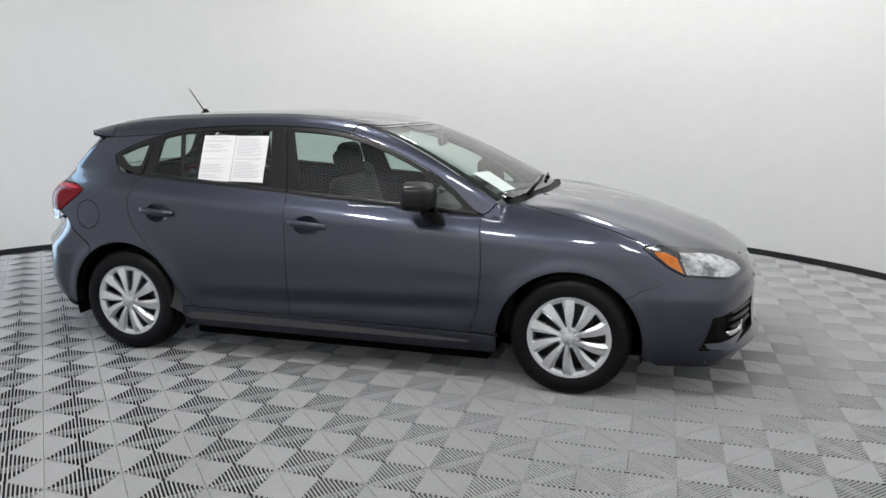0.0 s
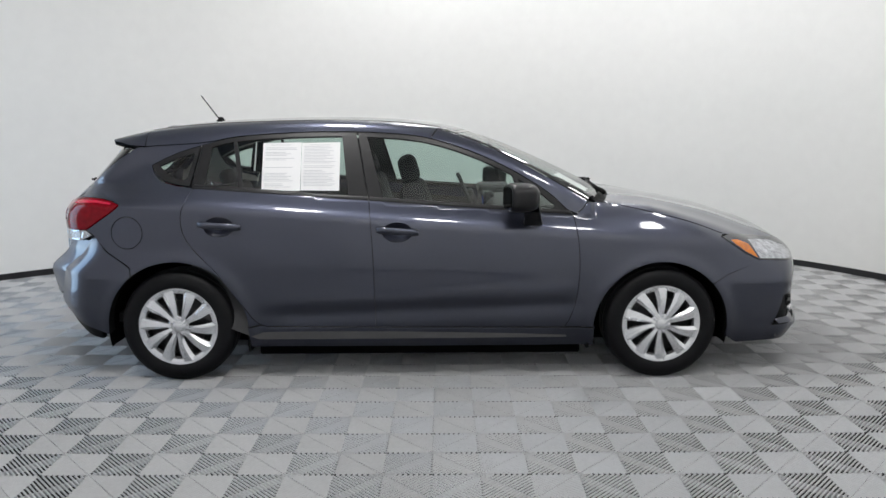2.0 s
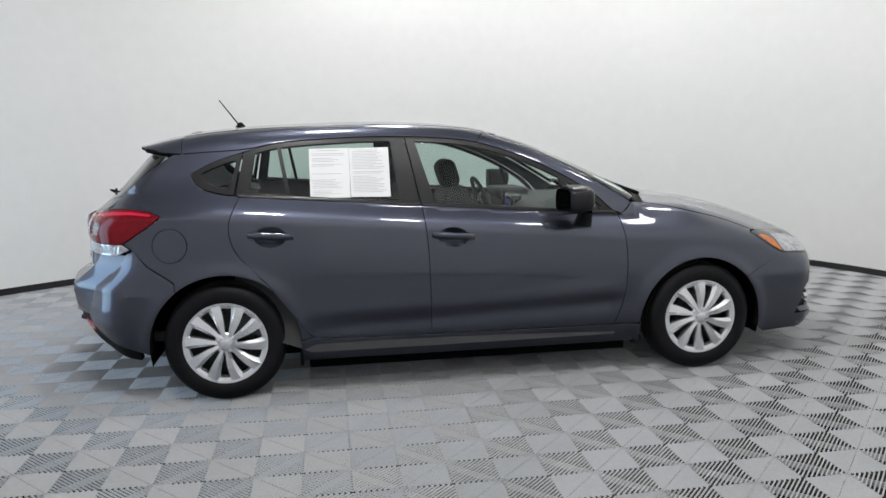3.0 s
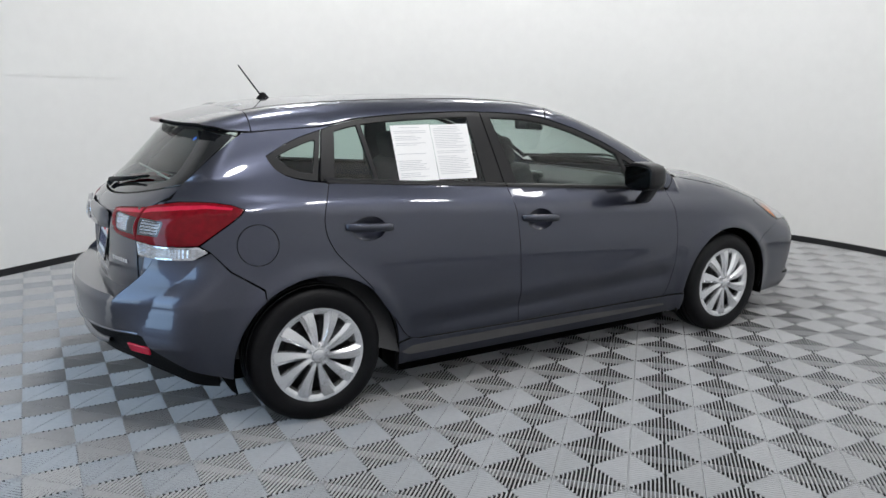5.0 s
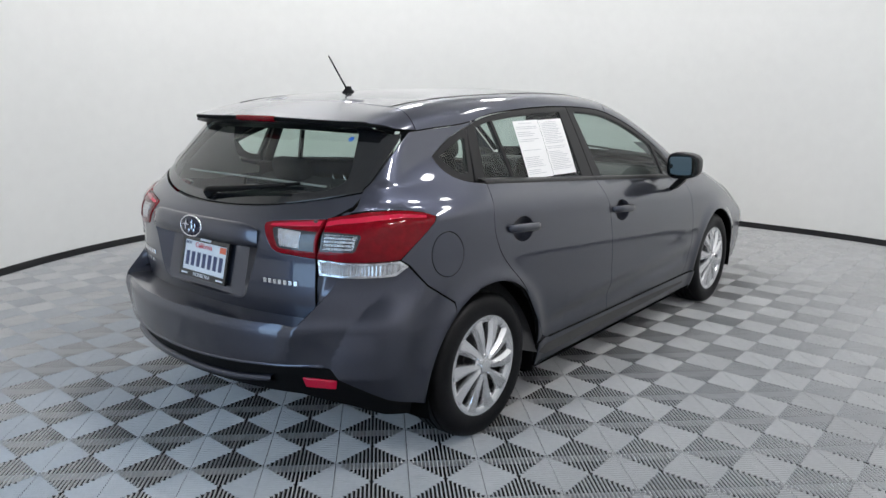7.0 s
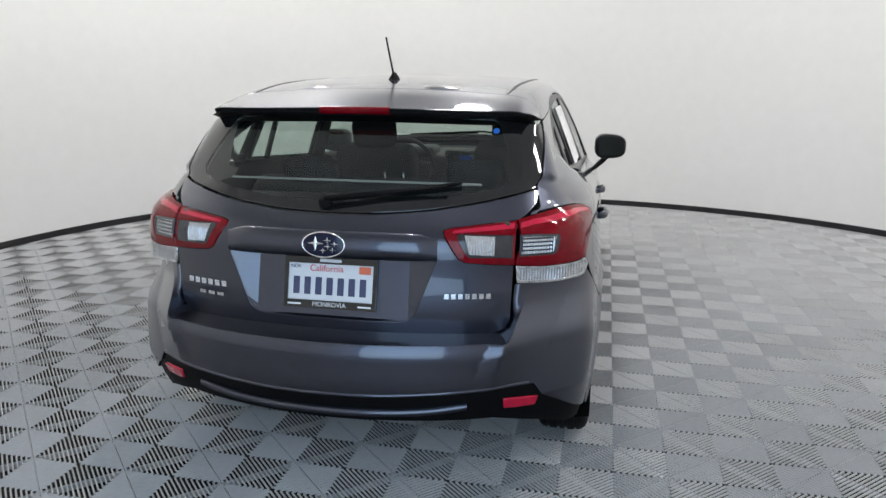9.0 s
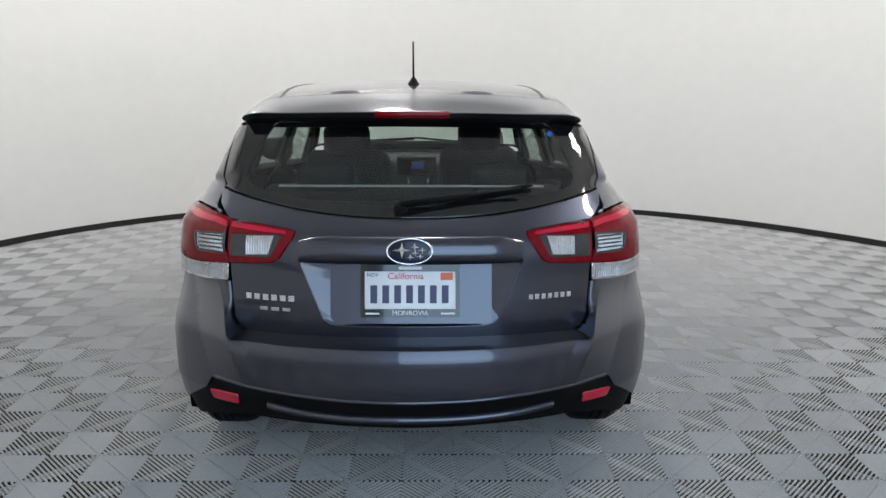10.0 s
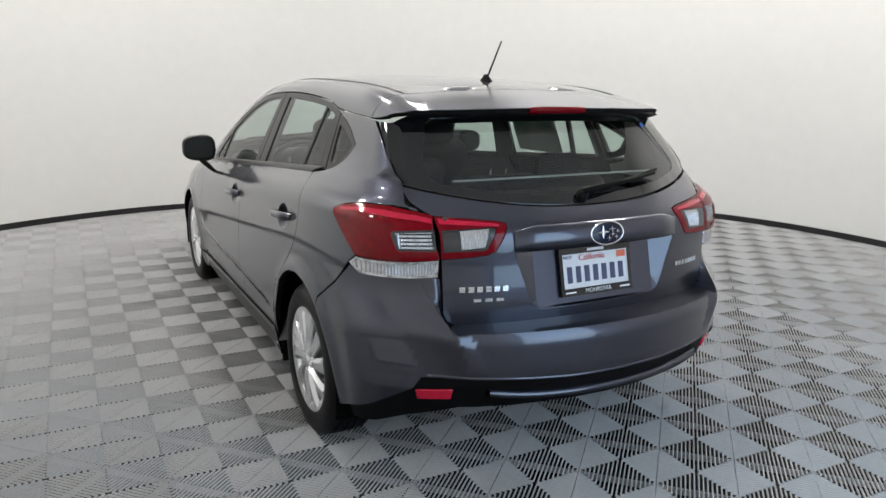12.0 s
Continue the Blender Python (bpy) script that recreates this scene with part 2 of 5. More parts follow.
def spline(*knots):
    """A natural cubic curve through the knots, straight beyond them."""
    xs, ys = np.array([k[0] for k in knots], float), np.array([k[1] for k in knots], float)
    n, h = len(xs), np.diff(xs)
    a, r = np.eye(n), np.zeros(n)
    for i in range(1, n - 1):
        a[i, i - 1:i + 2] = h[i - 1], 2 * (h[i - 1] + h[i]), h[i]
        r[i] = 6 * ((ys[i + 1] - ys[i]) / h[i] - (ys[i] - ys[i - 1]) / h[i - 1])
    m = np.linalg.solve(a, r)
    d0 = (ys[1] - ys[0]) / h[0] - h[0] * (2 * m[0] + m[1]) / 6
    d1 = (ys[-1] - ys[-2]) / h[-1] + h[-1] * (m[-2] + 2 * m[-1]) / 6

    def f(x):
        x = np.asarray(x, float)
        i = np.clip(np.searchsorted(xs, x) - 1, 0, n - 2)
        t, w = x - xs[i], h[i]
        u = w - t
        y = (m[i] * u ** 3 + m[i + 1] * t ** 3) / (6 * w) + (ys[i] / w - m[i] * w / 6) * u + (ys[i + 1] / w - m[i + 1] * w / 6) * t
        return np.where(x < xs[0], ys[0] + d0 * (x - xs[0]), np.where(x > xs[-1], ys[-1] + d1 * (x - xs[-1]), y))
    return f


WHEELBASE, WHEEL_Z = 2.675, 0.312
ARCH_REAR, ARCH_FRONT = (0.01, 0.295, 0.384), (2.668, 0.290, 0.374)
side_lower = spline((-0.1, 0.800), (0.0, 0.830), (0.10, 0.852), (0.22, 0.867), (0.38, 0.877), (0.52, 0.879), (0.65, 0.874), (0.78, 0.862), (0.9, 0.848), (1.0, 0.835))
roof_line = spline((-0.62, 1.300), (-0.45, 1.346), (-0.25, 1.394), (0.065, 1.436), (0.463, 1.455), (0.837, 1.461), (1.207, 1.447), (1.574, 1.404), (1.8, 1.36))
hood_line = spline((2.35, 1.015), (2.6, 0.996), (2.85, 0.962), (3.1, 0.910), (3.3, 0.848), (3.46, 0.786), (3.545, 0.735))
hatch_line = spline((0.55, -0.765), (0.62, -0.775), (0.70, -0.785), (0.85, -0.785), (0.95, -0.770), (1.0, -0.722), (1.06, -0.655), (1.15, -0.565), (1.30, -0.425), (1.4, -0.335))
bumper_line = spline((0.2, -0.755), (0.30, -0.826), (0.38, -0.866), (0.46, -0.896), (0.55, -0.904), (0.60, -0.902), (0.625, -0.890), (0.68, -0.835), (0.8, -0.74))
nose_line = spline((0.16, 3.57), (0.24, 3.645), (0.31, 3.655), (0.40, 3.645), (0.50, 3.642), (0.60, 3.640), (0.68, 3.625), (0.75, 3.590), (0.82, 3.51))


def belt(x):
    return 1.080 - 0.0725 * x


def glass_width(x, z):
    return 0.768 - 0.37 * (z - 1.0) - 0.09 * np.maximum(z - 1.0, 0) ** 2 - 0.012 * ((x - 0.9) / 1.1) ** 2


def side_width(x, z, mode):
    if mode in ("glass", "spoiler"):
        return glass_width(x, z)
    zb = belt(x)
    w = side_lower((z - 0.2) / (zb - 0.2))
    for cx, cz, r in (ARCH_REAR, ARCH_FRONT):
        d = np.hypot(x - cx, z - cz)
        w = w + 0.013 * np.exp(-((d - r - 0.005) / 0.045) ** 2)
    crease = 0.445 + 0.035 * (x - 0.4)
    along = np.clip((x - 0.40) / 0.25, 0, 1) * np.clip((2.24 - x) / 0.12, 0, 1)
    w = w + along * (0.006 * np.exp(-((z - crease) / 0.05) ** 2) - 0.011 * np.exp(-((z - crease + 0.075) / 0.045) ** 2))
    w = smin(w, 0.857 - 0.85 * (z - zb + 0.10), 0.03)
    pinch = 0.045 + 0.09 * np.clip((z - 0.58) / 0.2, 0, 1) + 0.165 * np.clip((z - 0.975) / 0.05, 0, 1)
    w = w - pinch * np.maximum(0.25 - x, 0) ** 3 - (0.04 + 0.075 * np.clip((z - 0.55) / 0.25, 0, 1)) * np.maximum(x - 2.2, 0) ** 3
    return smax(w, glass_width(x, z) - 2.2 * np.maximum(zb - z, 0) - 1.2 * np.maximum(x - 2.28, 0), 0.03)


def hood_height(x, y):
    drop = 0.045 + 0.065 * np.clip((x - 2.64) / 0.42, 0, 1.6)
    crease = 0.013 * np.exp(-((np.abs(y) - 0.47) / 0.09) ** 2)
    return hood_line(x) - drop * (y / 0.72) ** 2 + crease - 3 * np.maximum(2.42 - 0.36 * y * y - x, 0)


def top_height(x, y):
    xs = x + 0.35 * y * y
    screen = 1.395 - (xs - 1.60) * 0.439 + 0.022 * (1 - ((xs - 2.05) / 0.45) ** 2)
    upper = smin(roof_line(x) - 0.09 * y * y, screen, 0.05)
    return smax(hood_height(x, y), upper, 0.015)


def fold_y(z):
    """The fold down the rear corner of the bumper, by height."""
    return 0.655 - 0.36 * np.maximum(0.79 - z, 0)


def body_field(x, y, z, mode="body"):
    """Below nought inside the car's outer surface."""
    ya = np.abs(y)
    f = smax(ya - side_width(x, z, mode), z - top_height(x, ya), 0.075)
    bow = 0.20 * ya ** 2 + 0.24 * ya ** 4
    if mode == "spoiler":
        return f
    if mode == "bumper":
        bow = bow + 0.09 * ya ** 2
        proud = 0.026 * np.clip((z - 0.46) / 0.16, 0, 1) * (1 - 0.6 * np.clip((z - 0.70) / 0.09, 0, 1))
        bow = bow - proud * np.clip((ya - fold_y(z) + 0.06) / 0.06, 0, 1)
        bow = bow + 0.42 * np.clip((z - 0.42) / 0.16, 0, 1) * np.clip(ya - fold_y(z), 0, 0.13)
    rear = (smin(bumper_line(z), hatch_line(z) - 0.002, 0.03) if mode == "bumper" else hatch_line(z)) + bow - x
    f = smax(f, rear, 0.06 if mode == "bumper" else 0.07)
    front = x - nose_line(z) + 0.30 * ya ** 2 + 0.12 * ya ** 4
    return smax(f, front, 0.06)


def solve_between(outer, inner, mode):
    """The surface between outer points and inner points, by halving."""
    a, b = outer.copy(), inner.copy()
    for _ in range(34):
        mid = (a + b) / 2
        out = body_field(mid[:, 0], mid[:, 1], mid[:, 2], mode) > 0
        a[out], b[~out] = mid[out], mid[~out]
    return (a + b) / 2


def proj_side(uv, mode, sgn):
    o = np.column_stack([uv[:, 0], np.full(len(uv), 1.2 * sgn), uv[:, 1]])
    i = o.copy()
    i[:, 1] = 0.02 * sgn
    return solve_between(o, i, mode)


def proj_top(uv, mode, sgn):
    o = np.column_stack([uv[:, 0], uv[:, 1] * sgn, np.full(len(uv), 1.8)])
    i = o.copy()
    i[:, 2] = 0.4
    return solve_between(o, i, mode)


def proj_round(centre, way):
    def f(uv, mode, sgn):
        c, s = np.cos(uv[:, 0]), np.sin(uv[:, 0])
        o = np.column_stack([centre + way * 2.2 * c, 2.2 * s * sgn, uv[:, 1]])
        i = np.column_stack([centre + way * 0.05 * c, 0.05 * s * sgn, uv[:, 1]])
        return solve_between(o, i, mode)
    return f


def proj_rear(uv, mode, sgn):
    o = np.column_stack([np.full(len(uv), -1.3), uv[:, 0] * sgn, uv[:, 1]])
    i = o.copy()
    i[:, 0] = 0.4
    return solve_between(o, i, mode)


REAR_C, FRONT_C = 0.05, 2.55
round_rear, round_front = proj_round(REAR_C, -1), proj_round(FRONT_C, 1)


def rr_side(x, z, mode="body"):
    """Round-the-rear coordinates of a point of the flank."""
    p = proj_side(np.array([[x, z]]), mode, 1)[0]
    return (math.atan2(p[1], REAR_C - p[0]), z)


def rr_rear(y, z, mode="body"):
    p = proj_rear(np.array([[y, z]]), mode, 1)[0]
    return (math.atan2(p[1], REAR_C - p[0]), z)


def rf_side(x, z, mode="body"):
    p = proj_side(np.array([[x, z]]), mode, 1)[0]
    return (math.atan2(p[1], p[0] - FRONT_C), z)


def rf_front(y, z, mode="body"):
    x = 3.2
    for _ in range(3):
        a = math.atan2(y, x - FRONT_C)
        p = round_front(np.array([[a, z]]), mode, 1)[0]
        x = p[0] + (y - p[1]) * -0.1
    return (a, z)


def normals_at(p, mode):
    e = 0.0015
    g = np.column_stack([body_field(p[:, 0] + e * i, p[:, 1] + e * j, p[:, 2] + e * k, mode) - body_field(p[:, 0] - e * i, p[:, 1] - e * j, p[:, 2] - e * k, mode)
                         for i, j, k in ((1, 0, 0), (0, 1, 0), (0, 0, 1))])
    return g / np.maximum(np.linalg.norm(g, axis=1, keepdims=True), 1e-9)


def inside(pts, poly):
    x, y = pts[:, 0], pts[:, 1]
    res = np.zeros(len(pts), bool)
    j = len(poly) - 1
    for i in range(len(poly)):
        xi, yi = poly[i]
        xj, yj = poly[j]
        hit = ((yi > y) != (yj > y)) & (x < (xj - xi) * (y - yi) / (yj - yi + 1e-12) + xi)
        res ^= hit
        j = i
    return res


def resample(poly, step):
    out = []
    for a, b in zip(poly, [*poly[1:], poly[0]]):
        n = max(1, int(round(math.dist(a, b) / step)))
        out += [(a[0] + (b[0] - a[0]) * k / n, a[1] + (b[1] - a[1]) * k / n) for k in range(n)]
    return np.array(out)


def inset(poly, gap):
    p = np.array(poly)
    nxt, prv = np.roll(p, -1, 0), np.roll(p, 1, 0)
    area = np.sum(p[:, 0] * nxt[:, 1] - nxt[:, 0] * p[:, 1])
    s = 1 if area > 0 else -1
    def side(d):
        d = d / np.maximum(np.linalg.norm(d, axis=1, keepdims=True), 1e-9)
        return np.column_stack([-d[:, 1], d[:, 0]]) * s
    n1, n2 = side(p - prv), side(nxt - p)
    n = n1 + n2
    n = n / np.maximum(np.sum(n * n, axis=1, keepdims=True) / 2, 0.6)
    return p + n * gap


def curve_pts(pts, step=0.02):
    """A smooth open line through points, as short straight pieces."""
    p = [Vector((*q, 0)) for q in pts]
    p = [2 * p[0] - p[1], *p, 2 * p[-1] - p[-2]]
    out = []
    for i in range(1, len(p) - 2):
        n = max(1, int((p[i + 1] - p[i]).length / step))
        for k in range(n):
            t = k / n
            q = 0.5 * (2 * p[i] + (p[i + 1] - p[i - 1]) * t + (2 * p[i - 1] - 5 * p[i] + 4 * p[i + 1] - p[i + 2]) * t * t + (3 * p[i] - p[i - 1] - 3 * p[i + 1] + p[i + 2]) * t ** 3)
            out.append((q.x, q.y))
    return [*out, tuple(pts[-1])]


def arc_pts(cx, cz, r, a0, a1, n=26):
    return [(cx + r * math.cos(radians(a0 + (a1 - a0) * k / n)), cz + r * math.sin(radians(a0 + (a1 - a0) * k / n))) for k in range(n + 1)]


def panel(proj, poly, sgn=1, mode="body", gap=0.0030, step=0.03, holes=(), flange=0.016, lift=0.0):
    """A sheet that follows the body inside the outline, with edges turned in. Returns verts, faces, normals."""
    rings = [inset(resample(poly, step * 0.6), gap)] + [inset(resample(h, step * 0.6), -gap) for h in holes]
    lo, hi = rings[0].min(0), rings[0].max(0)
    gx, gy = np.meshgrid(np.arange(lo[0] + step / 2, hi[0], step), np.arange(lo[1] + step / 2, hi[1], step))
    grid = np.column_stack([gx.ravel(), gy.ravel()])
    if len(grid):
        keep = inside(grid, rings[0])
        for h in rings[1:]:
            keep &= ~inside(grid, h)
        grid = grid[keep]
    if len(grid):
        edge = np.vstack(rings)
        d = np.sqrt(((grid[:, None, :] - edge[None, :, :]) ** 2).sum(2)).min(1)
        grid = grid[d > step * 0.45]
    pts, edges = [], []
    for r in rings:
        n0 = len(pts)
        pts += [Vector(q) for q in r]
        edges += [(n0 + k, n0 + (k + 1) % len(r)) for k in range(len(r))]
    pts += [Vector(q) for q in grid]
    v2, _, tri, *_ = geo2d.delaunay_2d_cdt(pts, edges, [], 0, 1e-6)
    v2 = np.array([tuple(v) for v in v2])
    tri = np.array([t for t in tri if len(t) == 3])
    mid = v2[tri].mean(1)
    keep = inside(mid, rings[0])
    for h in rings[1:]:
        keep &= ~inside(mid, h)
    tri = tri[keep]
    p = proj(v2, mode, sgn)
    nrm = normals_at(p, mode)
    p = p + nrm * lift
    fn = np.cross(p[tri[:, 1]] - p[tri[:, 0]], p[tri[:, 2]] - p[tri[:, 0]])
    if np.sum(fn * nrm[tri].mean(1)) < 0:
        tri = tri[:, ::-1]
    faces = [tuple(int(i) for i in t) for t in tri]
    verts, normals, seal_shade = [tuple(q) for q in p], [tuple(q) for q in nrm], []
    if flange:
        seen = {}
        for t in faces:
            for a, b in ((t[0], t[1]), (t[1], t[2]), (t[2], t[0])):
                seen[(a, b)] = True
        rim = [(a, b) for a, b in seen if (b, a) not in seen]
        out = {}
        for a, b in rim:
            d = np.cross(p[b] - p[a], (nrm[a] + nrm[b]) / 2)
            d = d / max(np.linalg.norm(d), 1e-9)
            for i in (a, b):
                out[i] = out.get(i, 0) + d
        ids = {}
        for i, d in out.items():
            d = d / max(np.linalg.norm(d), 1e-9)
            k = len(verts)
            ids[i] = (k, k + 1)
            verts += [tuple(p[i] + d * 0.0014 - nrm[i] * 0.0022), tuple(p[i] + d * 0.0014 - nrm[i] * flange)]
            normals += [tuple((nrm[i] + d) / np.linalg.norm(nrm[i] + d)), tuple(d)]
        for a, b in rim:
            faces += [(b, a, ids[a][0], ids[b][0]), (ids[b][0], ids[a][0], ids[a][1], ids[b][1])]
            seal_shade.append(len(faces) - 1)
    return verts, faces, normals, seal_shade


# ---- car: materials ----
def paint_material():
    m = material("dark grey metallic paint", (0.047, 0.052, 0.076), 0.34, 0.92, 1.0)
    nt = m.node_tree
    b = nt.nodes["Principled BSDF"]
    b.inputs["Coat IOR"].default_value = 1.55
    b.inputs["Coat Roughness"].default_value = 0.05
    co = nt.nodes.new("ShaderNodeTexCoord")
    vor = nt.nodes.new("ShaderNodeTexVoronoi")
    vor.inputs["Scale"].default_value = 900
    rng = nt.nodes.new("ShaderNodeMapRange")
    rng.inputs["To Min"].default_value, rng.inputs["To Max"].default_value = 0.84, 1.16
    mul = nt.nodes.new("ShaderNodeVectorMath")
    mul.operation = "SCALE"
    mul.inputs[0].default_value = b.inputs["Base Color"].default_value[:3]
    nt.links.new(co.outputs["Object"], vor.inputs["Vector"])
    nt.links.new(vor.outputs["Color"], rng.inputs["Value"])
    nt.links.new(rng.outputs[0], mul.inputs["Scale"])
    nt.links.new(mul.outputs[0], b.inputs["Base Color"])
    wav = nt.nodes.new("ShaderNodeTexNoise")
    wav.inputs["Scale"].default_value, wav.inputs["Detail"].default_value = 2.2, 1
    bp = nt.nodes.new("ShaderNodeBump")
    bp.inputs["Strength"].default_value, bp.inputs["Distance"].default_value = 0.05, 0.005
    nt.links.new(co.outputs["Object"], wav.inputs["Vector"])
    nt.links.new(wav.outputs[0], bp.inputs["Height"])
    nt.links.new(bp.outputs[0], b.inputs["Coat Normal"])
    return m


MAT_PAINT = paint_material()
MAT_TRIM = material("satin black trim", (0.010, 0.010, 0.011), 0.3, 0, 0, 30, 0.15, spec=0.3)
MAT_GLOSS = material("gloss black panel", (0.008, 0.008, 0.009), 0.06, 0, 0.5)
MAT_PLASTIC = material("textured black plastic", (0.004, 0.004, 0.0045), 0.55, 0, 0, 40, 0.2, 0.25, 700, 0.1)
MAT_LINER = material("matt black wheel liner", (0.003, 0.003, 0.003), 0.95, 0, 0, 12, 0.3, 0.3, 120, 0.02)
MAT_TYRE = material("black tyre rubber", (0.005, 0.005, 0.006), 0.45, 0, 0, 25, 0.25, 0.25, 300, 0.2)
MAT_SILVER = material("silver painted wheel cover", (0.80, 0.81, 0.83), 0.24, 0.85, 0.2, 18, 0.06)
MAT_CHROME = material("polished chrome", (0.78, 0.78, 0.80), 0.08, 1.0)
MAT_STEEL = material("dark brake steel", (0.035, 0.035, 0.037), 0.45, 0.7, 0, 40, 0.25)
MAT_SIDE_GLASS = glass_material("green tinted side glass", (0.70, 0.80, 0.76))
MAT_SCREEN_GLASS = glass_material("windscreen glass", (0.76, 0.84, 0.81))
MAT_REAR_GLASS = glass_material("rear window glass", (0.68, 0.76, 0.72), 0.09)
MAT_CABIN = material("black cabin plastic", (0.022, 0.022, 0.024), 0.6, 0, 0, 25, 0.15, 0.2, 600)
MAT_CLOTH = material("black seat cloth", (0.013, 0.013, 0.015), 0.9, 0, 0, 60, 0.3, 0.4, 900)
MAT_LINING = material("light grey headlining cloth", (0.42, 0.42, 0.40), 0.95, 0, 0, 50, 0.06, 0.2, 900)
MAT_PAPER = material("white paper", (0.86, 0.86, 0.86), 0.7, 0, 0, 9, 0.02)
MAT_INK = material("grey print", (0.55, 0.56, 0.58), 0.7)
MAT_RED = material("red lamp lens", (0.17, 0.001, 0.006), 0.12, 0, 0.45, 40, 0.3, spec=0.05)
MAT_RED_DEEP = material("bright red light guide", (0.52, 0.008, 0.040), 0.12, 0, 0.7, 40, 0.1, spec=0.2)
def ribbed_lens():
    """Clear lens with upright ribs over a bright reflector."""
    m = material("ribbed clear lamp lens", (0.50, 0.51, 0.54), 0.12, 0.75, 0.8, 45, 0.25)
    nt = m.node_tree
    co = nt.nodes.new("ShaderNodeTexCoord")
    wav = nt.nodes.new("ShaderNodeTexWave")
    wav.bands_direction = "Y"
    wav.inputs["Scale"].default_value, wav.inputs["Distortion"].default_value = 36, 0.6
    bp = nt.nodes.new("ShaderNodeBump")
    bp.inputs["Strength"].default_value, bp.inputs["Distance"].default_value = 0.8, 0.004
    nt.links.new(co.outputs["Object"], wav.inputs["Vector"])
    nt.links.new(wav.outputs["Fac"], bp.inputs["Height"])
    nt.links.new(bp.outputs[0], nt.nodes["Principled BSDF"].inputs["Normal"])
    return m


MAT_CLEAR = ribbed_lens()
MAT_SMOKE = material("smoked lamp insert", (0.035, 0.036, 0.042), 0.15, 0.2, 0.5, 50, 0.2)
MAT_AMBER = material("amber lamp lens", (0.48, 0.13, 0.006), 0.15, 0, 0.5, 40, 0.3)
MAT_BOWL = material("bright lamp bowl", (0.50, 0.51, 0.54), 0.10, 1.0, 0.3, 30, 0.7, 1.0, 38)
# Dark colour stands in for the dim surroundings that the door mirrors reflect.
MAT_MIRROR = material("mirror glass with dark reflection", (0.03, 0.034, 0.034), 0.03, 1.0)
MAT_BLUE = material("blue enamel", (0.004, 0.007, 0.028), 0.2, 0.0, 0.15, spec=0.3)
MAT_PLATE = material("white number plate sheet", (0.72, 0.74, 0.78), 0.35, 0, 0.3, 14, 0.03)
MAT_PLATE_INK = material("dark blue plate ink", (0.05, 0.06, 0.13), 0.5)
MAT_STICKER = material("orange red sticker", (0.75, 0.16, 0.08), 0.5)
MAT_SCRIPT = material("red script ink", (0.62, 0.06, 0.08), 0.5)
MAT_SCREEN_ON = material("lit blue screen", (0.02, 0.05, 0.2), 0.2)
MAT_SCREEN_ON.node_tree.nodes["Principled BSDF"].inputs["Emission Color"].default_value = (0.05, 0.16, 0.8, 1)
MAT_SCREEN_ON.node_tree.nodes["Principled BSDF"].inputs["Emission Strength"].default_value = 0.09
MAT_DOT = material("blue window sticker", (0.02, 0.16, 0.62), 0.4)
MAT_LETTER = material("silver badge", (0.66, 0.67, 0.70), 0.15, 0.9)

# ---- car: outlines in side view ----
DLO_TOP = curve_pts([(-0.144, 1.191), (-0.014, 1.255), (0.132, 1.299), (0.31, 1.342), (0.637, 1.365), (0.964, 1.369), (1.287, 1.350), (1.481, 1.308), (1.673, 1.240), (1.863, 1.150), (2.05, 1.035), (2.148, 0.940)], 0.03)
DLO_REAR_LOW = curve_pts([(-0.144, 1.191), (-0.125, 1.150), (-0.082, 1.112), (0.004, 1.086), (0.104, 1.072)], 0.02)
top_x, top_z = [p[0] for p in DLO_TOP], [p[1] for p in DLO_TOP]


def dlo(x):
    return float(np.interp(x, top_x, top_z))


def belt_pts(x0, x1, drop=0.0, n=20):
    return [(x0 + (x1 - x0) * k / n, belt(x0 + (x1 - x0) * k / n) - drop) for k in range(n + 1)]


REAR_EDGE = curve_pts([(0.104, 1.068), (0.066, 0.985), (0.052, 0.93), (0.056, 0.86), (0.085, 0.79), (0.137, 0.725), (0.244, 0.614), (0.35, 0.469), (0.425, 0.355), (0.46, 0.326), (0.51, 0.312)], 0.02)
B_CUT = curve_pts([(1.060, 1.000), (1.078, 0.82), (1.088, 0.60), (1.093, 0.306)], 0.03)
FRONT_EDGE = curve_pts([(2.185, 0.920), (2.203, 0.78), (2.210, 0.63), (2.195, 0.46), (2.165, 0.352), (2.135, 0.300)], 0.03)
HOOD_SIDE = curve_pts([(2.27, 0.985), (2.42, 0.968), (2.64, 0.922), (2.85, 0.868), (3.04, 0.800)], 0.03)
SCREEN_SIDE = curve_pts([(1.44, 1.388), (1.64, 1.322), (1.86, 1.222), (2.08, 1.103), (2.27, 0.990)], 0.03)

HANDLE_AT = {"rear_door": (0.258, 0.872), "front_door": (1.218, 0.838)}
CUP = (0.080, 0.052)
FUEL = (-0.243, 0.836, 0.086)


def oval(x, z, rx, rz, n=30):
    return [(x + rx * math.cos(2 * math.pi * k / n), z + rz * math.sin(2 * math.pi * k / n)) for k in range(n)]


car = new("car")
tagged(car, "dark grey metallic five-door hatchback parked on the tiled floor", "car")


def rev(pts):
    return list(reversed(pts))


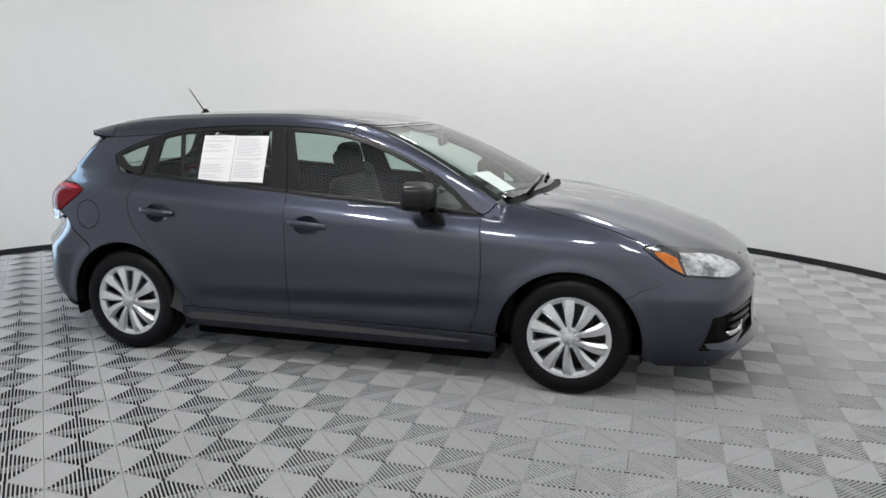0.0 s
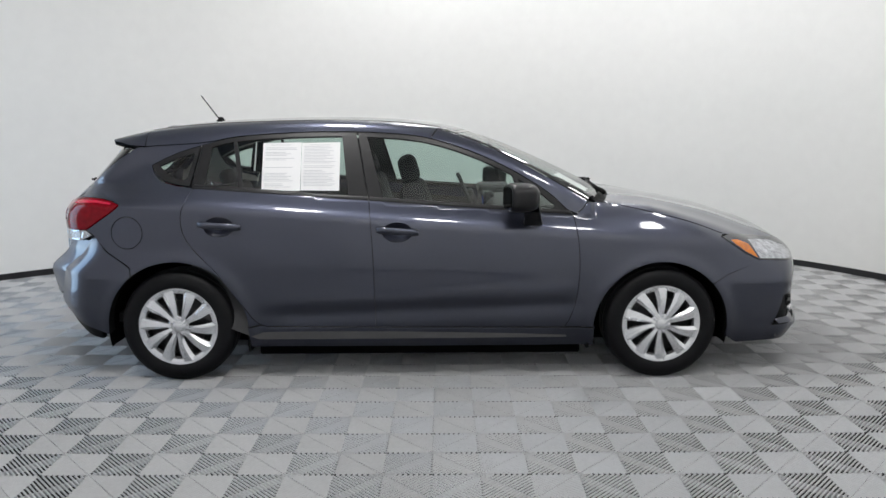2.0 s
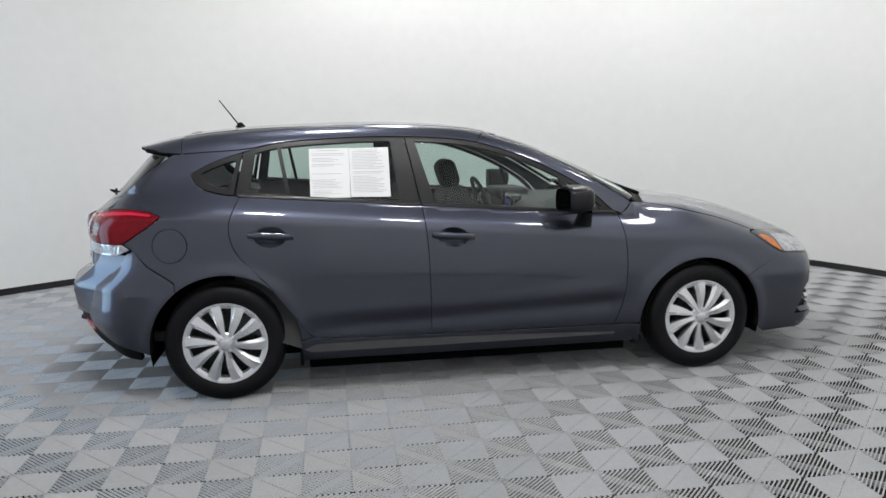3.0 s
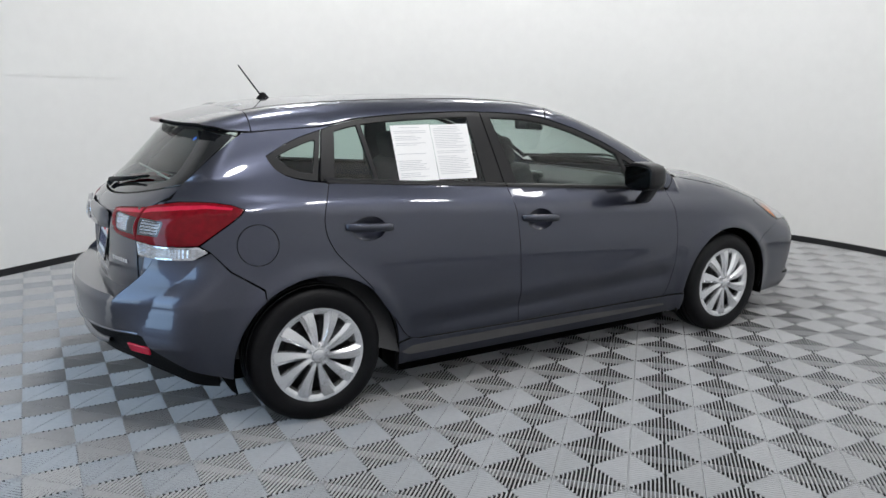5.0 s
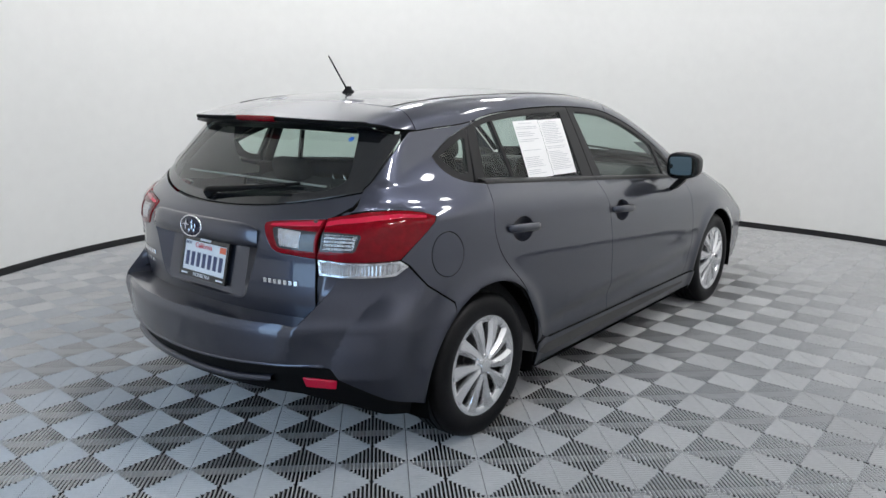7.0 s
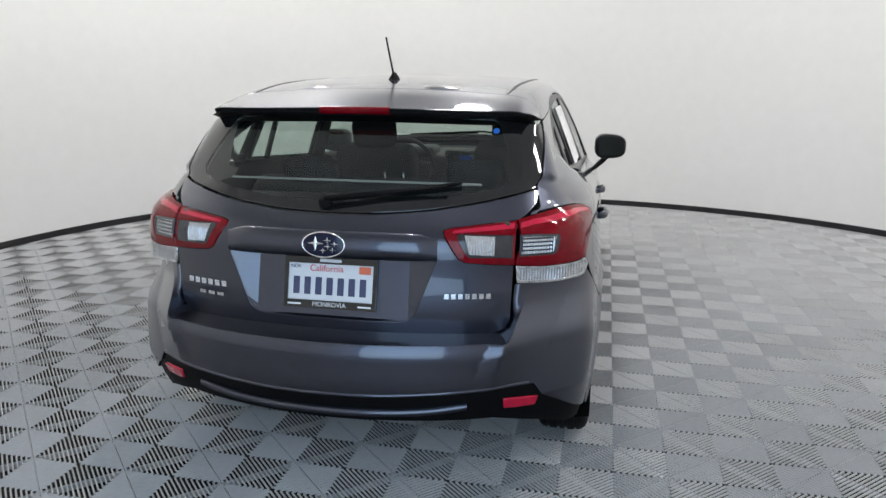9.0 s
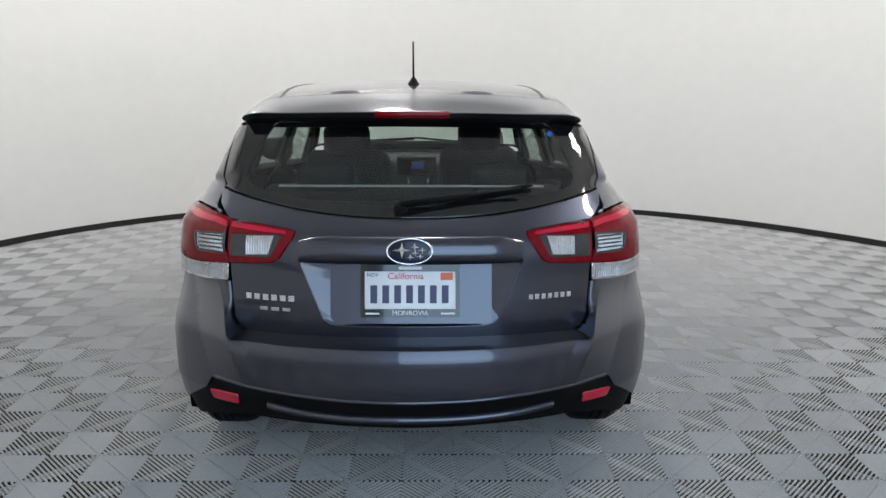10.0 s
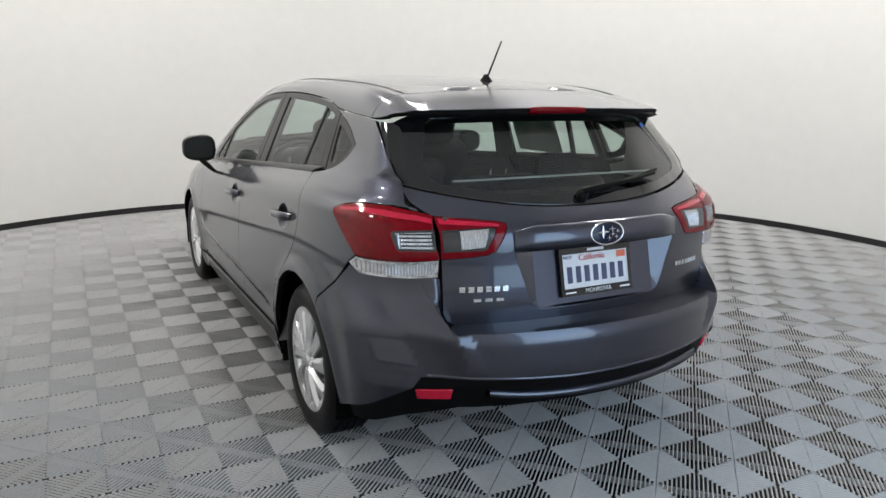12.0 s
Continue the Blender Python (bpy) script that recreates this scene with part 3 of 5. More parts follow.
rear_door_poly = [*REAR_EDGE, (1.093, 0.306), *rev(B_CUT)[1:], *rev(belt_pts(0.104, 1.058))[1:-1]]
front_door_poly = [*B_CUT[:-1], (1.093, 0.306), *rev(FRONT_EDGE), *rev(belt_pts(1.062, 2.185))[1:-1]]
sill_poly = [(0.400, 0.196), *[(x, 0.192) for x in (0.9, 1.4, 1.9)], (2.300, 0.195), (2.297, 0.298), (2.135, 0.300), (1.093, 0.306), (0.51, 0.312), (0.47, 0.322), (0.392, 0.31)]
cx, cz, r = ARCH_REAR
arch_back = arc_pts(cx, cz, r, 128, 2)
D_EDGE = curve_pts([(-0.235, 1.290), (-0.32, 1.235), (-0.42, 1.155), (-0.505, 1.075), (-0.545, 1.030)], 0.025)


def rail_z(x):
    """Height of the line along which roof and flank meet."""
    return float(np.interp(x, [-0.20, -0.10, 0.0, 0.10, 0.20], [1.292, 1.299, 1.304, 1.310, dlo(0.20) + 0.003])) if x < 0.20 else dlo(x) + 0.003


quarter_poly = [*rev(REAR_EDGE), *rev(DLO_REAR_LOW)[1:], *[(x, dlo(x)) for x in (-0.10, -0.05, 0.0, 0.05, 0.10, 0.15, 0.195)], *[(x, rail_z(x)) for x in (0.20, 0.15, 0.10, 0.05, 0.0, -0.05, -0.10, -0.15, -0.19)], *D_EDGE, (-0.592, 1.008), (-0.573, 1.014), (-0.52, 1.020), (-0.45, 1.020), (-0.392, 1.016), (-0.33, 1.005), (-0.284, 0.986), (-0.30, 0.966), (-0.345, 0.933), (-0.41, 0.891), (-0.474, 0.848), (-0.434, 0.821), (-0.36, 0.737), (-0.229, 0.648), *arch_back, (0.393, 0.300), (0.40, 0.312), (0.47, 0.322)]
cx, cz, r = ARCH_FRONT
fender_poly = [(2.300, 0.300), (2.300, 0.291), *arc_pts(cx, cz, r, 178, 42), (3.036, 0.588), (3.236, 0.655), (3.155, 0.693), (3.082, 0.742), (3.020, 0.786), (3.04, 0.803), *rev(HOOD_SIDE), (2.235, 0.945), (2.2, 0.921), *FRONT_EDGE]
a_pillar_poly = [*[(x, dlo(x) + 0.003) for x in (1.40, 1.50, 1.6, 1.7, 1.8, 1.9, 2.0, 2.08)], (2.150, 0.944), (2.2, 0.924), (2.237, 0.947), *rev(SCREEN_SIDE)]

for sgn in (-1, 1):
    part("rear_door", panel(proj_side, rear_door_poly, sgn, step=0.021, holes=[oval(HANDLE_AT["rear_door"][0], HANDLE_AT["rear_door"][1] - 0.006, *CUP)]), MAT_PAINT, car)
    part("front_door", panel(proj_side, front_door_poly, sgn, step=0.021, holes=[oval(HANDLE_AT["front_door"][0], HANDLE_AT["front_door"][1] - 0.006, *CUP)]), MAT_PAINT, car)
    part("sill", panel(proj_side, sill_poly, sgn, lift=0.010), MAT_PAINT, car)
    part("quarter_panel", panel(proj_side, quarter_poly, sgn, step=0.021, holes=[arc_pts(*FUEL, 0, 354, 59)] if sgn < 0 else []), MAT_PAINT, car)
    part("front_wing", panel(proj_side, fender_poly, sgn, step=0.021), MAT_PAINT, car)
    part("windscreen_pillar", panel(proj_side, a_pillar_poly, sgn, "glass"), MAT_PAINT, car)

# window frames and panes
GL = 0.026


def pane_poly(x0t, x0b, x1t, x1b):
    """A pane between two slanting edges, given at their top and bottom."""
    tops = [(x, dlo(x) - GL) for x in np.linspace(x0t, x1t, 9)]
    return [*tops, (x1b, belt(x1b) + 0.010), ((x0b + x1b) / 2, belt((x0b + x1b) / 2) + 0.010), (x0b, belt(x0b) + 0.010)]


quarter_hole = [(-0.100, 1.188), *[(x, dlo(x) - 0.03) for x in (-0.03, 0.03, 0.075)], (0.088, 1.25), (0.052, 1.112), (0.0, 1.118), (-0.05, 1.140)]
vent_hole = pane_poly(0.185, 0.150, 0.300, 0.344)
main_hole = pane_poly(0.322, 0.366, 0.905, 0.945)
front_hole = pane_poly(1.045, 1.140, 1.850, 1.918)
front_hole = [p for p in front_hole if p[0] > 0]
tip_hole = [(1.885, dlo(1.885) - 0.03), (1.95, dlo(1.95) - 0.03), (2.02, dlo(2.02) - 0.035), (2.085, 0.965), (2.06, belt(2.06) + 0.012), (1.942, belt(1.942) + 0.012)]
C_T, C_B = 0.120, 0.070
frames = [
    ("quarter_window", [*[(x, dlo(x)) for x in np.linspace(-0.144, C_T, 10)], (C_B, 1.074), *rev(DLO_REAR_LOW)[2:-1]], [quarter_hole]),
    ("rear_door_window", [*[(x, dlo(x)) for x in np.linspace(C_T + 0.006, 0.985, 22)], *rev(belt_pts(C_B + 0.012, 1.054))], [vent_hole, main_hole]),
    ("front_door_window", [*[(x, dlo(x)) for x in np.linspace(0.991, 2.10, 26)], (2.146, 0.942), *rev(belt_pts(1.060, 2.15))], [front_hole, tip_hole]),
]
for sgn in (-1, 1):
    for frame_name, poly, holes in frames:
        fr = part(frame_name, panel(proj_side, poly, sgn, "glass", 0.002, 0.04, holes, 0.02), MAT_TRIM, car, "black framed tinted window")
        for hole in holes:
            pane = part("pane", panel(proj_side, hole, sgn, "glass", -0.004, 0.05, (), 0.0, -0.005), MAT_SIDE_GLASS, fr, "green tinted glass")
            pane.visible_shadow = False
    # rubber strip between door skin and panes
    for x0, x1 in ((0.10, 1.054), (1.066, 2.17)):
        v, f = [], []
        n = 24
        for k in range(n + 1):
            x = x0 + (x1 - x0) * k / n
            zb = belt(x)
            lo = proj_side(np.array([[x, zb - 0.004]]), "body", sgn)[0]
            hi = proj_side(np.array([[x, zb + 0.012]]), "glass", sgn)[0]
            for q, dy, dz in ((lo, -0.004, -0.012), (lo, 0.0015, 0.0), (lo, 0.0005, 0.008), (hi, 0.004, 0.003), (hi, -0.01, 0.003)):
                v.append((q[0], q[1] + dy * sgn, q[2] + dz))
        for k in range(n):
            for j in range(4):
                a = k * 5 + j
                f.append((a, a + 1, a + 6, a + 5) if sgn < 0 else (a, a + 5, a + 6, a + 1))
        part("belt_strip", (v, f), MAT_TRIM, car)

# roof, windscreen, hood
rail_x = np.linspace(-0.19, 1.40, 40)
rail = [(p[0], p[1]) for p in proj_side(np.array([(x, rail_z(x)) for x in rail_x]), "glass", 1)]
screen3d = proj_side(np.array(SCREEN_SIDE), "glass", 1)
screen_edge = [(p[0], p[1]) for p in screen3d]
screen_top = [(1.615 - 0.33 * y * y, y) for y in np.linspace(screen_edge[0][1], -screen_edge[0][1], 24)]
roof_poly = [*rail, screen_edge[0], *screen_top[1:-1], (screen_edge[0][0], -screen_edge[0][1]), *[(x, -y) for x, y in rev(rail)], *[(-0.205 + 0.015 * (y / 0.63) ** 2, y) for y in np.linspace(-0.6, 0.6, 22)]]
part("roof", panel(proj_top, roof_poly, 1, "glass", 0.0015, 0.04), MAT_PAINT, car)
screen_low = [(2.46 - 0.30 * y * y, y) for y in np.linspace(-0.66, 0.66, 24)]
screen_poly = [*screen_edge, *rev([(x, y) for x, y in screen_low]), *[(x, -y) for x, y in rev(screen_edge)], *rev(screen_top)[1:-1]]
ws_frame_in = inset(resample(screen_poly, 0.03), 0.035)
ws = part("windscreen", panel(proj_top, screen_poly, 1, "glass", 0.003, 0.05, [[tuple(p) for p in ws_frame_in]], 0.0, -0.003), MAT_GLOSS, car, "clear laminated windscreen with black border")
pane = part("pane", panel(proj_top, [tuple(p) for p in ws_frame_in], 1, "glass", -0.004, 0.06, (), 0.0, -0.005), MAT_SCREEN_GLASS, ws, "clear glass")
pane.visible_shadow = False
hood3d = proj_side(np.array([p for p in HOOD_SIDE]), "body", 1)
hood_edge = [(p[0], p[1]) for p in hood3d]
hood_nose = [(3.552 - 0.25 * y * y - 0.15 * y ** 4, y) for y in np.linspace(0.70, -0.70, 26)]
cowl = [(2.50 - 0.28 * y * y, y) for y in np.linspace(-0.68, 0.68, 20)]
hood_poly = [*hood_edge[4:], *[p for p in hood_nose if abs(p[1]) < 0.66], *[(x, -y) for x, y in rev(hood_edge[4:])], *cowl]
part("hood", panel(proj_top, hood_poly, 1, "body", 0.003, 0.035), MAT_PAINT, car)
cowl_poly = [*[(2.505 - 0.28 * y * y, y) for y in np.linspace(0.69, -0.69, 20)], *[(2.40 - 0.30 * y * y, y) for y in np.linspace(-0.67, 0.67, 20)]]
part("cowl_panel", panel(proj_top, cowl_poly, 1, "body", 0.0, 0.04, (), 0.02, -0.012), MAT_PLASTIC, car, "black plastic cowl")

# ---- car: rear ----
def y_line(ys, fz):
    return [(y, fz(y)) for y in ys]


def glass_low(y):
    return 1.010 + 0.075 * (abs(y) / 0.66) ** 2.2


edge_rear = []
for x, z in D_EDGE[:-1]:
    p = proj_side(np.array([[x, z]]), "body", 1)[0]
    edge_rear.append((p[1], p[2]))
sp_y = edge_rear[0][0]
glass_top = y_line(np.linspace(-sp_y + 0.02, sp_y - 0.02, 20), lambda y: 1.340 - 0.05 * (y / 0.6) ** 2)
rear_glass_poly = [*y_line(np.linspace(-0.655, 0.655, 26), glass_low), *[p for p in rev(edge_rear) if p[1] > 1.085], *rev(glass_top), *[(-y, z) for y, z in edge_rear if z > 1.085]]
inner_side = [(0.555, 1.105), (0.568, 1.125), (0.562, 1.15), (0.55, 1.18), (0.525, 1.235), (0.512, 1.265), (0.50, 1.285), (0.48, 1.298)]
inner = [*y_line(np.linspace(-0.53, 0.53, 22), lambda y: glass_low(y) + 0.035), *inner_side, *y_line(np.linspace(0.44, -0.44, 12), lambda y: 1.315 - 0.02 * (y / 0.5) ** 2), *[(-y, z) for y, z in rev(inner_side)]]
rg = part("rear_window", panel(proj_rear, rear_glass_poly, 1, "body", 0.004, 0.035, [inner], 0.012, -0.002), MAT_GLOSS, car, "dark tailgate window with black border")
pane = part("pane", panel(proj_rear, inner, 1, "body", -0.003, 0.05, (), 0.0, -0.004), MAT_REAR_GLASS, rg, "tinted glass")
pane.visible_shadow = False

lamp_in = [(0.599, 0.993), (0.48, 0.983), (0.40, 0.975), (0.374, 0.968), (0.376, 0.955), (0.425, 0.880), (0.447, 0.868), (0.52, 0.861), (0.599, 0.856)]
recess = [(-0.355, 0.872), (0.355, 0.872), (0.285, 0.690), (0.262, 0.672), (0.235, 0.666), (-0.235, 0.666), (-0.262, 0.672), (-0.285, 0.690)]
hatch_poly = [*y_line(np.linspace(0.66, -0.66, 26), lambda y: glass_low(y) - 0.003), (-0.652, 1.035), (-0.622, 1.006), (-0.598, 0.990), (-0.597, 0.87), (-0.590, 0.67), (-0.575, 0.640), (-0.54, 0.622), *y_line(np.linspace(-0.50, 0.50, 12), lambda y: 0.606 + 0.05 * y * y), (0.54, 0.622), (0.575, 0.640), (0.590, 0.67), (0.597, 0.87), (0.598, 0.990), (0.622, 1.006), (0.652, 1.035)]
hatch = part("tailgate", panel(proj_rear, hatch_poly, 1, "body", 0.003, 0.03, [lamp_in, [(-y, z) for y, z in lamp_in], recess], 0.03), MAT_PAINT, car)
# the recess that holds the number plate
rv, rf_ = [], []
ring = resample(recess, 0.03)
out3 = proj_rear(ring, "body", 1)
for p in out3:
    d = 0.020 + 0.045 * (p[2] - 0.67) / 0.2
    rv += [tuple(p + np.array([0.002, 0, 0])), (-0.785 + d, max(-0.262, min(0.262, p[1] * 0.955)), 0.768 + (p[2] - 0.768) * 0.955)]
n = len(out3)
rf_ = [(2 * i, 2 * ((i + 1) % n), 2 * ((i + 1) % n) + 1, 2 * i + 1) for i in range(n)]
rf_.append(tuple(2 * i + 1 for i in rev(range(n))))
part("plate_recess", (rv, rf_), MAT_PAINT, hatch, smooth=False)
# trim bar that carries the badge
bar_v, bar_f = [], []
for i, y in enumerate(np.linspace(-0.36, 0.36, 25)):
    e = max(0.0, abs(y) - 0.29) / 0.07
    x0 = float(hatch_line(0.92)) + 0.2 * y * y
    zt, zm, zl = 0.958 - 0.02 * e, 0.915 - 0.02 * e, 0.874
    for dx, z in ((0.004, zt + 0.004), (-0.012 + 0.012 * e, zt), (-0.024 + 0.02 * e, zm), (-0.022 + 0.018 * e, zl + 0.004), (0.03, zl)):
        bar_v.append((x0 + dx, y, z))
for i in range(24):
    for j in range(4):
        a = i * 5 + j
        bar_f.append((a, a + 1, a + 6, a + 5))
part("badge_bar", (bar_v, bar_f), MAT_PAINT, hatch)

# rear bumper
cut = [rr_side(x, z) for x, z in ((-0.50, 0.788), (-0.438, 0.816), (-0.362, 0.733), (-0.232, 0.643))]
cx, cz, r = ARCH_REAR
arch_low = [rr_side(x, z) for x, z in arc_pts(cx, cz, r, 128, 184, 12)]
b_top = [rr_rear(y, 0.624, "bumper") for y in np.linspace(0.0, 0.582, 13)]
b_corner = [*[rr_rear(float(fold_y(z)), z, "bumper") for z in (0.640, 0.67, 0.70, 0.73, 0.76, 0.785)], rr_rear(0.69, 0.786)]
b_low = [rr_side(-0.42, 0.285), rr_side(-0.52, 0.325), rr_rear(0.70, 0.42, "bumper"), rr_rear(0.675, 0.462, "bumper"), rr_rear(0.62, 0.470, "bumper"), rr_rear(0.45, 0.462, "bumper"), rr_rear(0.2, 0.449, "bumper"), rr_rear(0.0, 0.446, "bumper")]
half_b = [*b_top, *b_corner, *cut, *arch_low, *b_low]
full_b = [*half_b, *[(-a, z) for a, z in rev(half_b[1:-1])]]
part("rear_bumper", panel(round_rear, full_b, 1, "bumper", 0.0022, 0.015, (), 0.07), MAT_PAINT, car)
v_half = [rr_rear(0.0, 0.444, "bumper"), *b_low[-2:-6:-1], rr_rear(0.70, 0.418, "bumper"), rr_side(-0.52, 0.322), rr_side(-0.43, 0.284), rr_side(-0.43, 0.235), rr_side(-0.52, 0.245), rr_rear(0.70, 0.29, "bumper"), rr_rear(0.55, 0.335, "bumper"), rr_rear(0.3, 0.335, "bumper"), rr_rear(0.0, 0.330, "bumper")]
full_v = [*v_half, *[(-a, z) for a, z in rev(v_half[1:-1])]]
valance = part("lower_valance", panel(round_rear, full_v, 1, "bumper", 0.0, 0.03, (), 0.03, -0.012), MAT_PLASTIC, car, "black plastic lower valance")
lip_v, lip_f = [], []
for i, y in enumerate(np.linspace(-0.47, 0.47, 30)):
    p = proj_rear(np.array([[y, 0.375 + 0.03 * (abs(y) / 0.47) ** 3]]), "bumper", 1)[0]
    for dx, dz in ((0.02, 0.016), (-0.006, 0.012), (-0.009, -0.008), (0.02, -0.018)):
        lip_v.append((p[0] + dx, p[1], p[2] + dz))
for i in range(29):
    for j in range(3):
        a = i * 4 + j
        lip_f.append((a, a + 1, a + 5, a + 4))
part("diffuser_lip", (lip_v, lip_f), MAT_PAINT, valance)
edge_v, edge_f = [], []
for y in np.linspace(-0.66, 0.66, 44):
    z = float(np.interp(abs(y), [0.0, 0.2, 0.45, 0.62, 0.66], [0.446, 0.449, 0.462, 0.470, 0.467]))
    p = proj_rear(np.array([[y, z]]), "bumper", 1)[0]
    for dx, dz in ((0.004, 0.012), (-0.005, 0.006), (-0.006, -0.001), (0.010, -0.007)):
        edge_v.append((p[0] + dx, y, z + dz))
for i in range(43):
    for j in range(3):
        a = i * 4 + j
        edge_f.append((a, a + 1, a + 5, a + 4))
part("bumper_edge", (edge_v, edge_f), MAT_PAINT, car)
for s in (-1, 1):
    refl = [rr_rear(y, z, "bumper") for y, z in ((0.585, 0.380), (0.585, 0.414), (0.690, 0.408), (0.680, 0.377))]
    part("reflector", panel(round_rear, refl, s, "bumper", 0.0, 0.03, (), 0.012, -0.004), MAT_RED_DEEP, valance, "red reflector")

shelf_v, shelf_f = [], []
for i, y in enumerate(np.linspace(-0.584, 0.584, 30)):
    p = proj_rear(np.array([[y, 0.622]]), "bumper", 1)[0]
    for dx, dz in ((0.0, 0.0005), (0.05, 0.004), (0.20, 0.006)):
        shelf_v.append((p[0] + dx, y, 0.622 + dz))
for i in range(29):
    for j in range(2):
        a = i * 3 + j
        shelf_f.append((a, a + 3, a + 4, a + 1))
part("bumper_shelf", (shelf_v, shelf_f), MAT_PAINT, car)
for s in (-1, 1):
    cv_, cf_ = [], []
    for z in np.linspace(0.622, 0.790, 15):
        y_in = float(np.interp(z, [0.622, 0.64, 0.67, 0.79], [0.545, 0.578, 0.592, 0.600]))
        y_out = float(fold_y(z))
        inner_p = proj_rear(np.array([[y_in, z]]), "body", 1)[0] + np.array([0.004, 0, 0])
        outer_p = proj_rear(np.array([[y_out, z]]), "bumper", 1)[0]
        for t in (-0.12, 0.0, 0.5, 1.0):
            q = inner_p + (outer_p - inner_p) * max(t, 0.0)
            cv_.append((q[0] - 0.3 * min(t, 0.0), s * q[1], z))
    for i in range(14):
        for j in range(3):
            a = i * 4 + j
            cf_.append((a, a + 4, a + 5, a + 1) if s > 0 else (a, a + 1, a + 5, a + 4))
    part("bumper_return", (cv_, cf_), MAT_PAINT, car)

# tail lamps
lamp_out = [rr_rear(0.600, 0.995), rr_rear(0.65, 1.006), rr_side(-0.52, 1.017), rr_side(-0.45, 1.017), rr_side(-0.392, 1.013), rr_side(-0.33, 1.002), rr_side(-0.289, 0.986), rr_side(-0.303, 0.968), rr_side(-0.347, 0.936), rr_side(-0.412, 0.894), rr_side(-0.477, 0.851), rr_rear(0.69, 0.850), rr_rear(0.600, 0.857)]
clear_out = [rr_rear(0.604, 0.853), rr_rear(0.69, 0.846), rr_side(-0.478, 0.845), rr_side(-0.442, 0.821), rr_side(-0.50, 0.793), rr_rear(0.69, 0.791), rr_rear(0.607, 0.796)]
insert_out = [rr_rear(0.612, 0.952), rr_rear(0.66, 0.951), rr_rear(0.730, 0.947), rr_rear(0.737, 0.940), rr_rear(0.727, 0.891), rr_rear(0.718, 0.884), rr_rear(0.612, 0.884)]
glow_out = [rr_rear(0.618, 0.948), rr_rear(0.66, 0.947), rr_rear(0.728, 0.943), rr_rear(0.719, 0.890), rr_rear(0.66, 0.889), rr_rear(0.618, 0.889)]
turn_rim = [rr_rear(0.612, 0.846), rr_rear(0.69, 0.839), rr_side(-0.485, 0.837), rr_side(-0.458, 0.821), rr_side(-0.51, 0.801), rr_rear(0.69, 0.799), rr_rear(0.615, 0.804)]
insert_in = [(0.590, 0.950), (0.430, 0.957), (0.415, 0.953), (0.450, 0.892), (0.462, 0.885), (0.590, 0.881)]
clear_in = [(0.535, 0.948), (0.440, 0.953), (0.460, 0.895), (0.535, 0.890)]
band_out = [rr_rear(0.611, 0.984), rr_rear(0.65, 0.993), rr_side(-0.52, 1.004), rr_side(-0.43, 1.005), rr_side(-0.33, 0.992), rr_side(-0.335, 0.986), rr_side(-0.43, 0.994), rr_side(-0.52, 0.991), rr_rear(0.65, 0.979), rr_rear(0.611, 0.970)]
band_in = [(0.590, 0.984), (0.48, 0.974), (0.405, 0.966), (0.402, 0.960), (0.48, 0.964), (0.590, 0.971)]
for s in (-1, 1):
    lamp = part("tail_lamp", panel(round_rear, lamp_out, s, "body", 0.0015, 0.025, [insert_out, band_out], 0.02, 0.004), MAT_RED, car, "red tail lamp")
    part("light_band", panel(round_rear, band_out, s, "body", 0.0, 0.02, (), 0.01, 0.0045), MAT_RED_DEEP, lamp, "bright red light band")
    part("smoked_insert", panel(round_rear, insert_out, s, "body", 0.0, 0.02, [glow_out], 0.006, 0.001), MAT_SMOKE, lamp, "smoked insert")
    part("brake_lens", panel(round_rear, glow_out, s, "body", 0.0, 0.02, (), 0.004, -0.003), MAT_CLEAR, lamp, "clear ribbed lens")
    for z in (0.901, 0.914, 0.927, 0.939):
        fin = [rr_rear(0.622, z), rr_rear(0.622, z + 0.0022), rr_rear(0.715, z + 0.0014), rr_rear(0.715, z - 0.0008)]
        part("lens_fin", panel(round_rear, fin, s, "body", 0.0, 0.02, (), 0.004, 0.0), MAT_SMOKE, lamp)
    part("turn_lens_rim", panel(round_rear, clear_out, s, "body", 0.001, 0.02, [turn_rim], 0.015, 0.003), MAT_BOWL, lamp, "bright rim of the turn signal")
    part("turn_lens", panel(round_rear, turn_rim, s, "body", 0.0, 0.02, (), 0.012, 0.0005), MAT_CLEAR, lamp, "clear turn signal lens")
    lamp2 = part("tail_lamp", panel(proj_rear, [(y, z) for y, z in lamp_in], s, "body", 0.0025, 0.025, [insert_in, band_in], 0.025, 0.004), MAT_RED, hatch, "red tail lamp")
    part("light_band", panel(proj_rear, band_in, s, "body", 0.0, 0.02, (), 0.01, 0.0045), MAT_RED_DEEP, lamp2, "bright red light band")
    part("smoked_insert", panel(proj_rear, insert_in, s, "body", 0.0, 0.02, [clear_in], 0.006, 0.001), MAT_SMOKE, lamp2, "smoked insert")
    part("reversing_lens", panel(proj_rear, clear_in, s, "body", 0.0, 0.02, (), 0.004, 0.002), MAT_CLEAR, lamp2, "clear ribbed lens")

# spoiler
def tail_x(y):
    return -0.475 + 0.14 * y * y + 0.35 * y ** 4


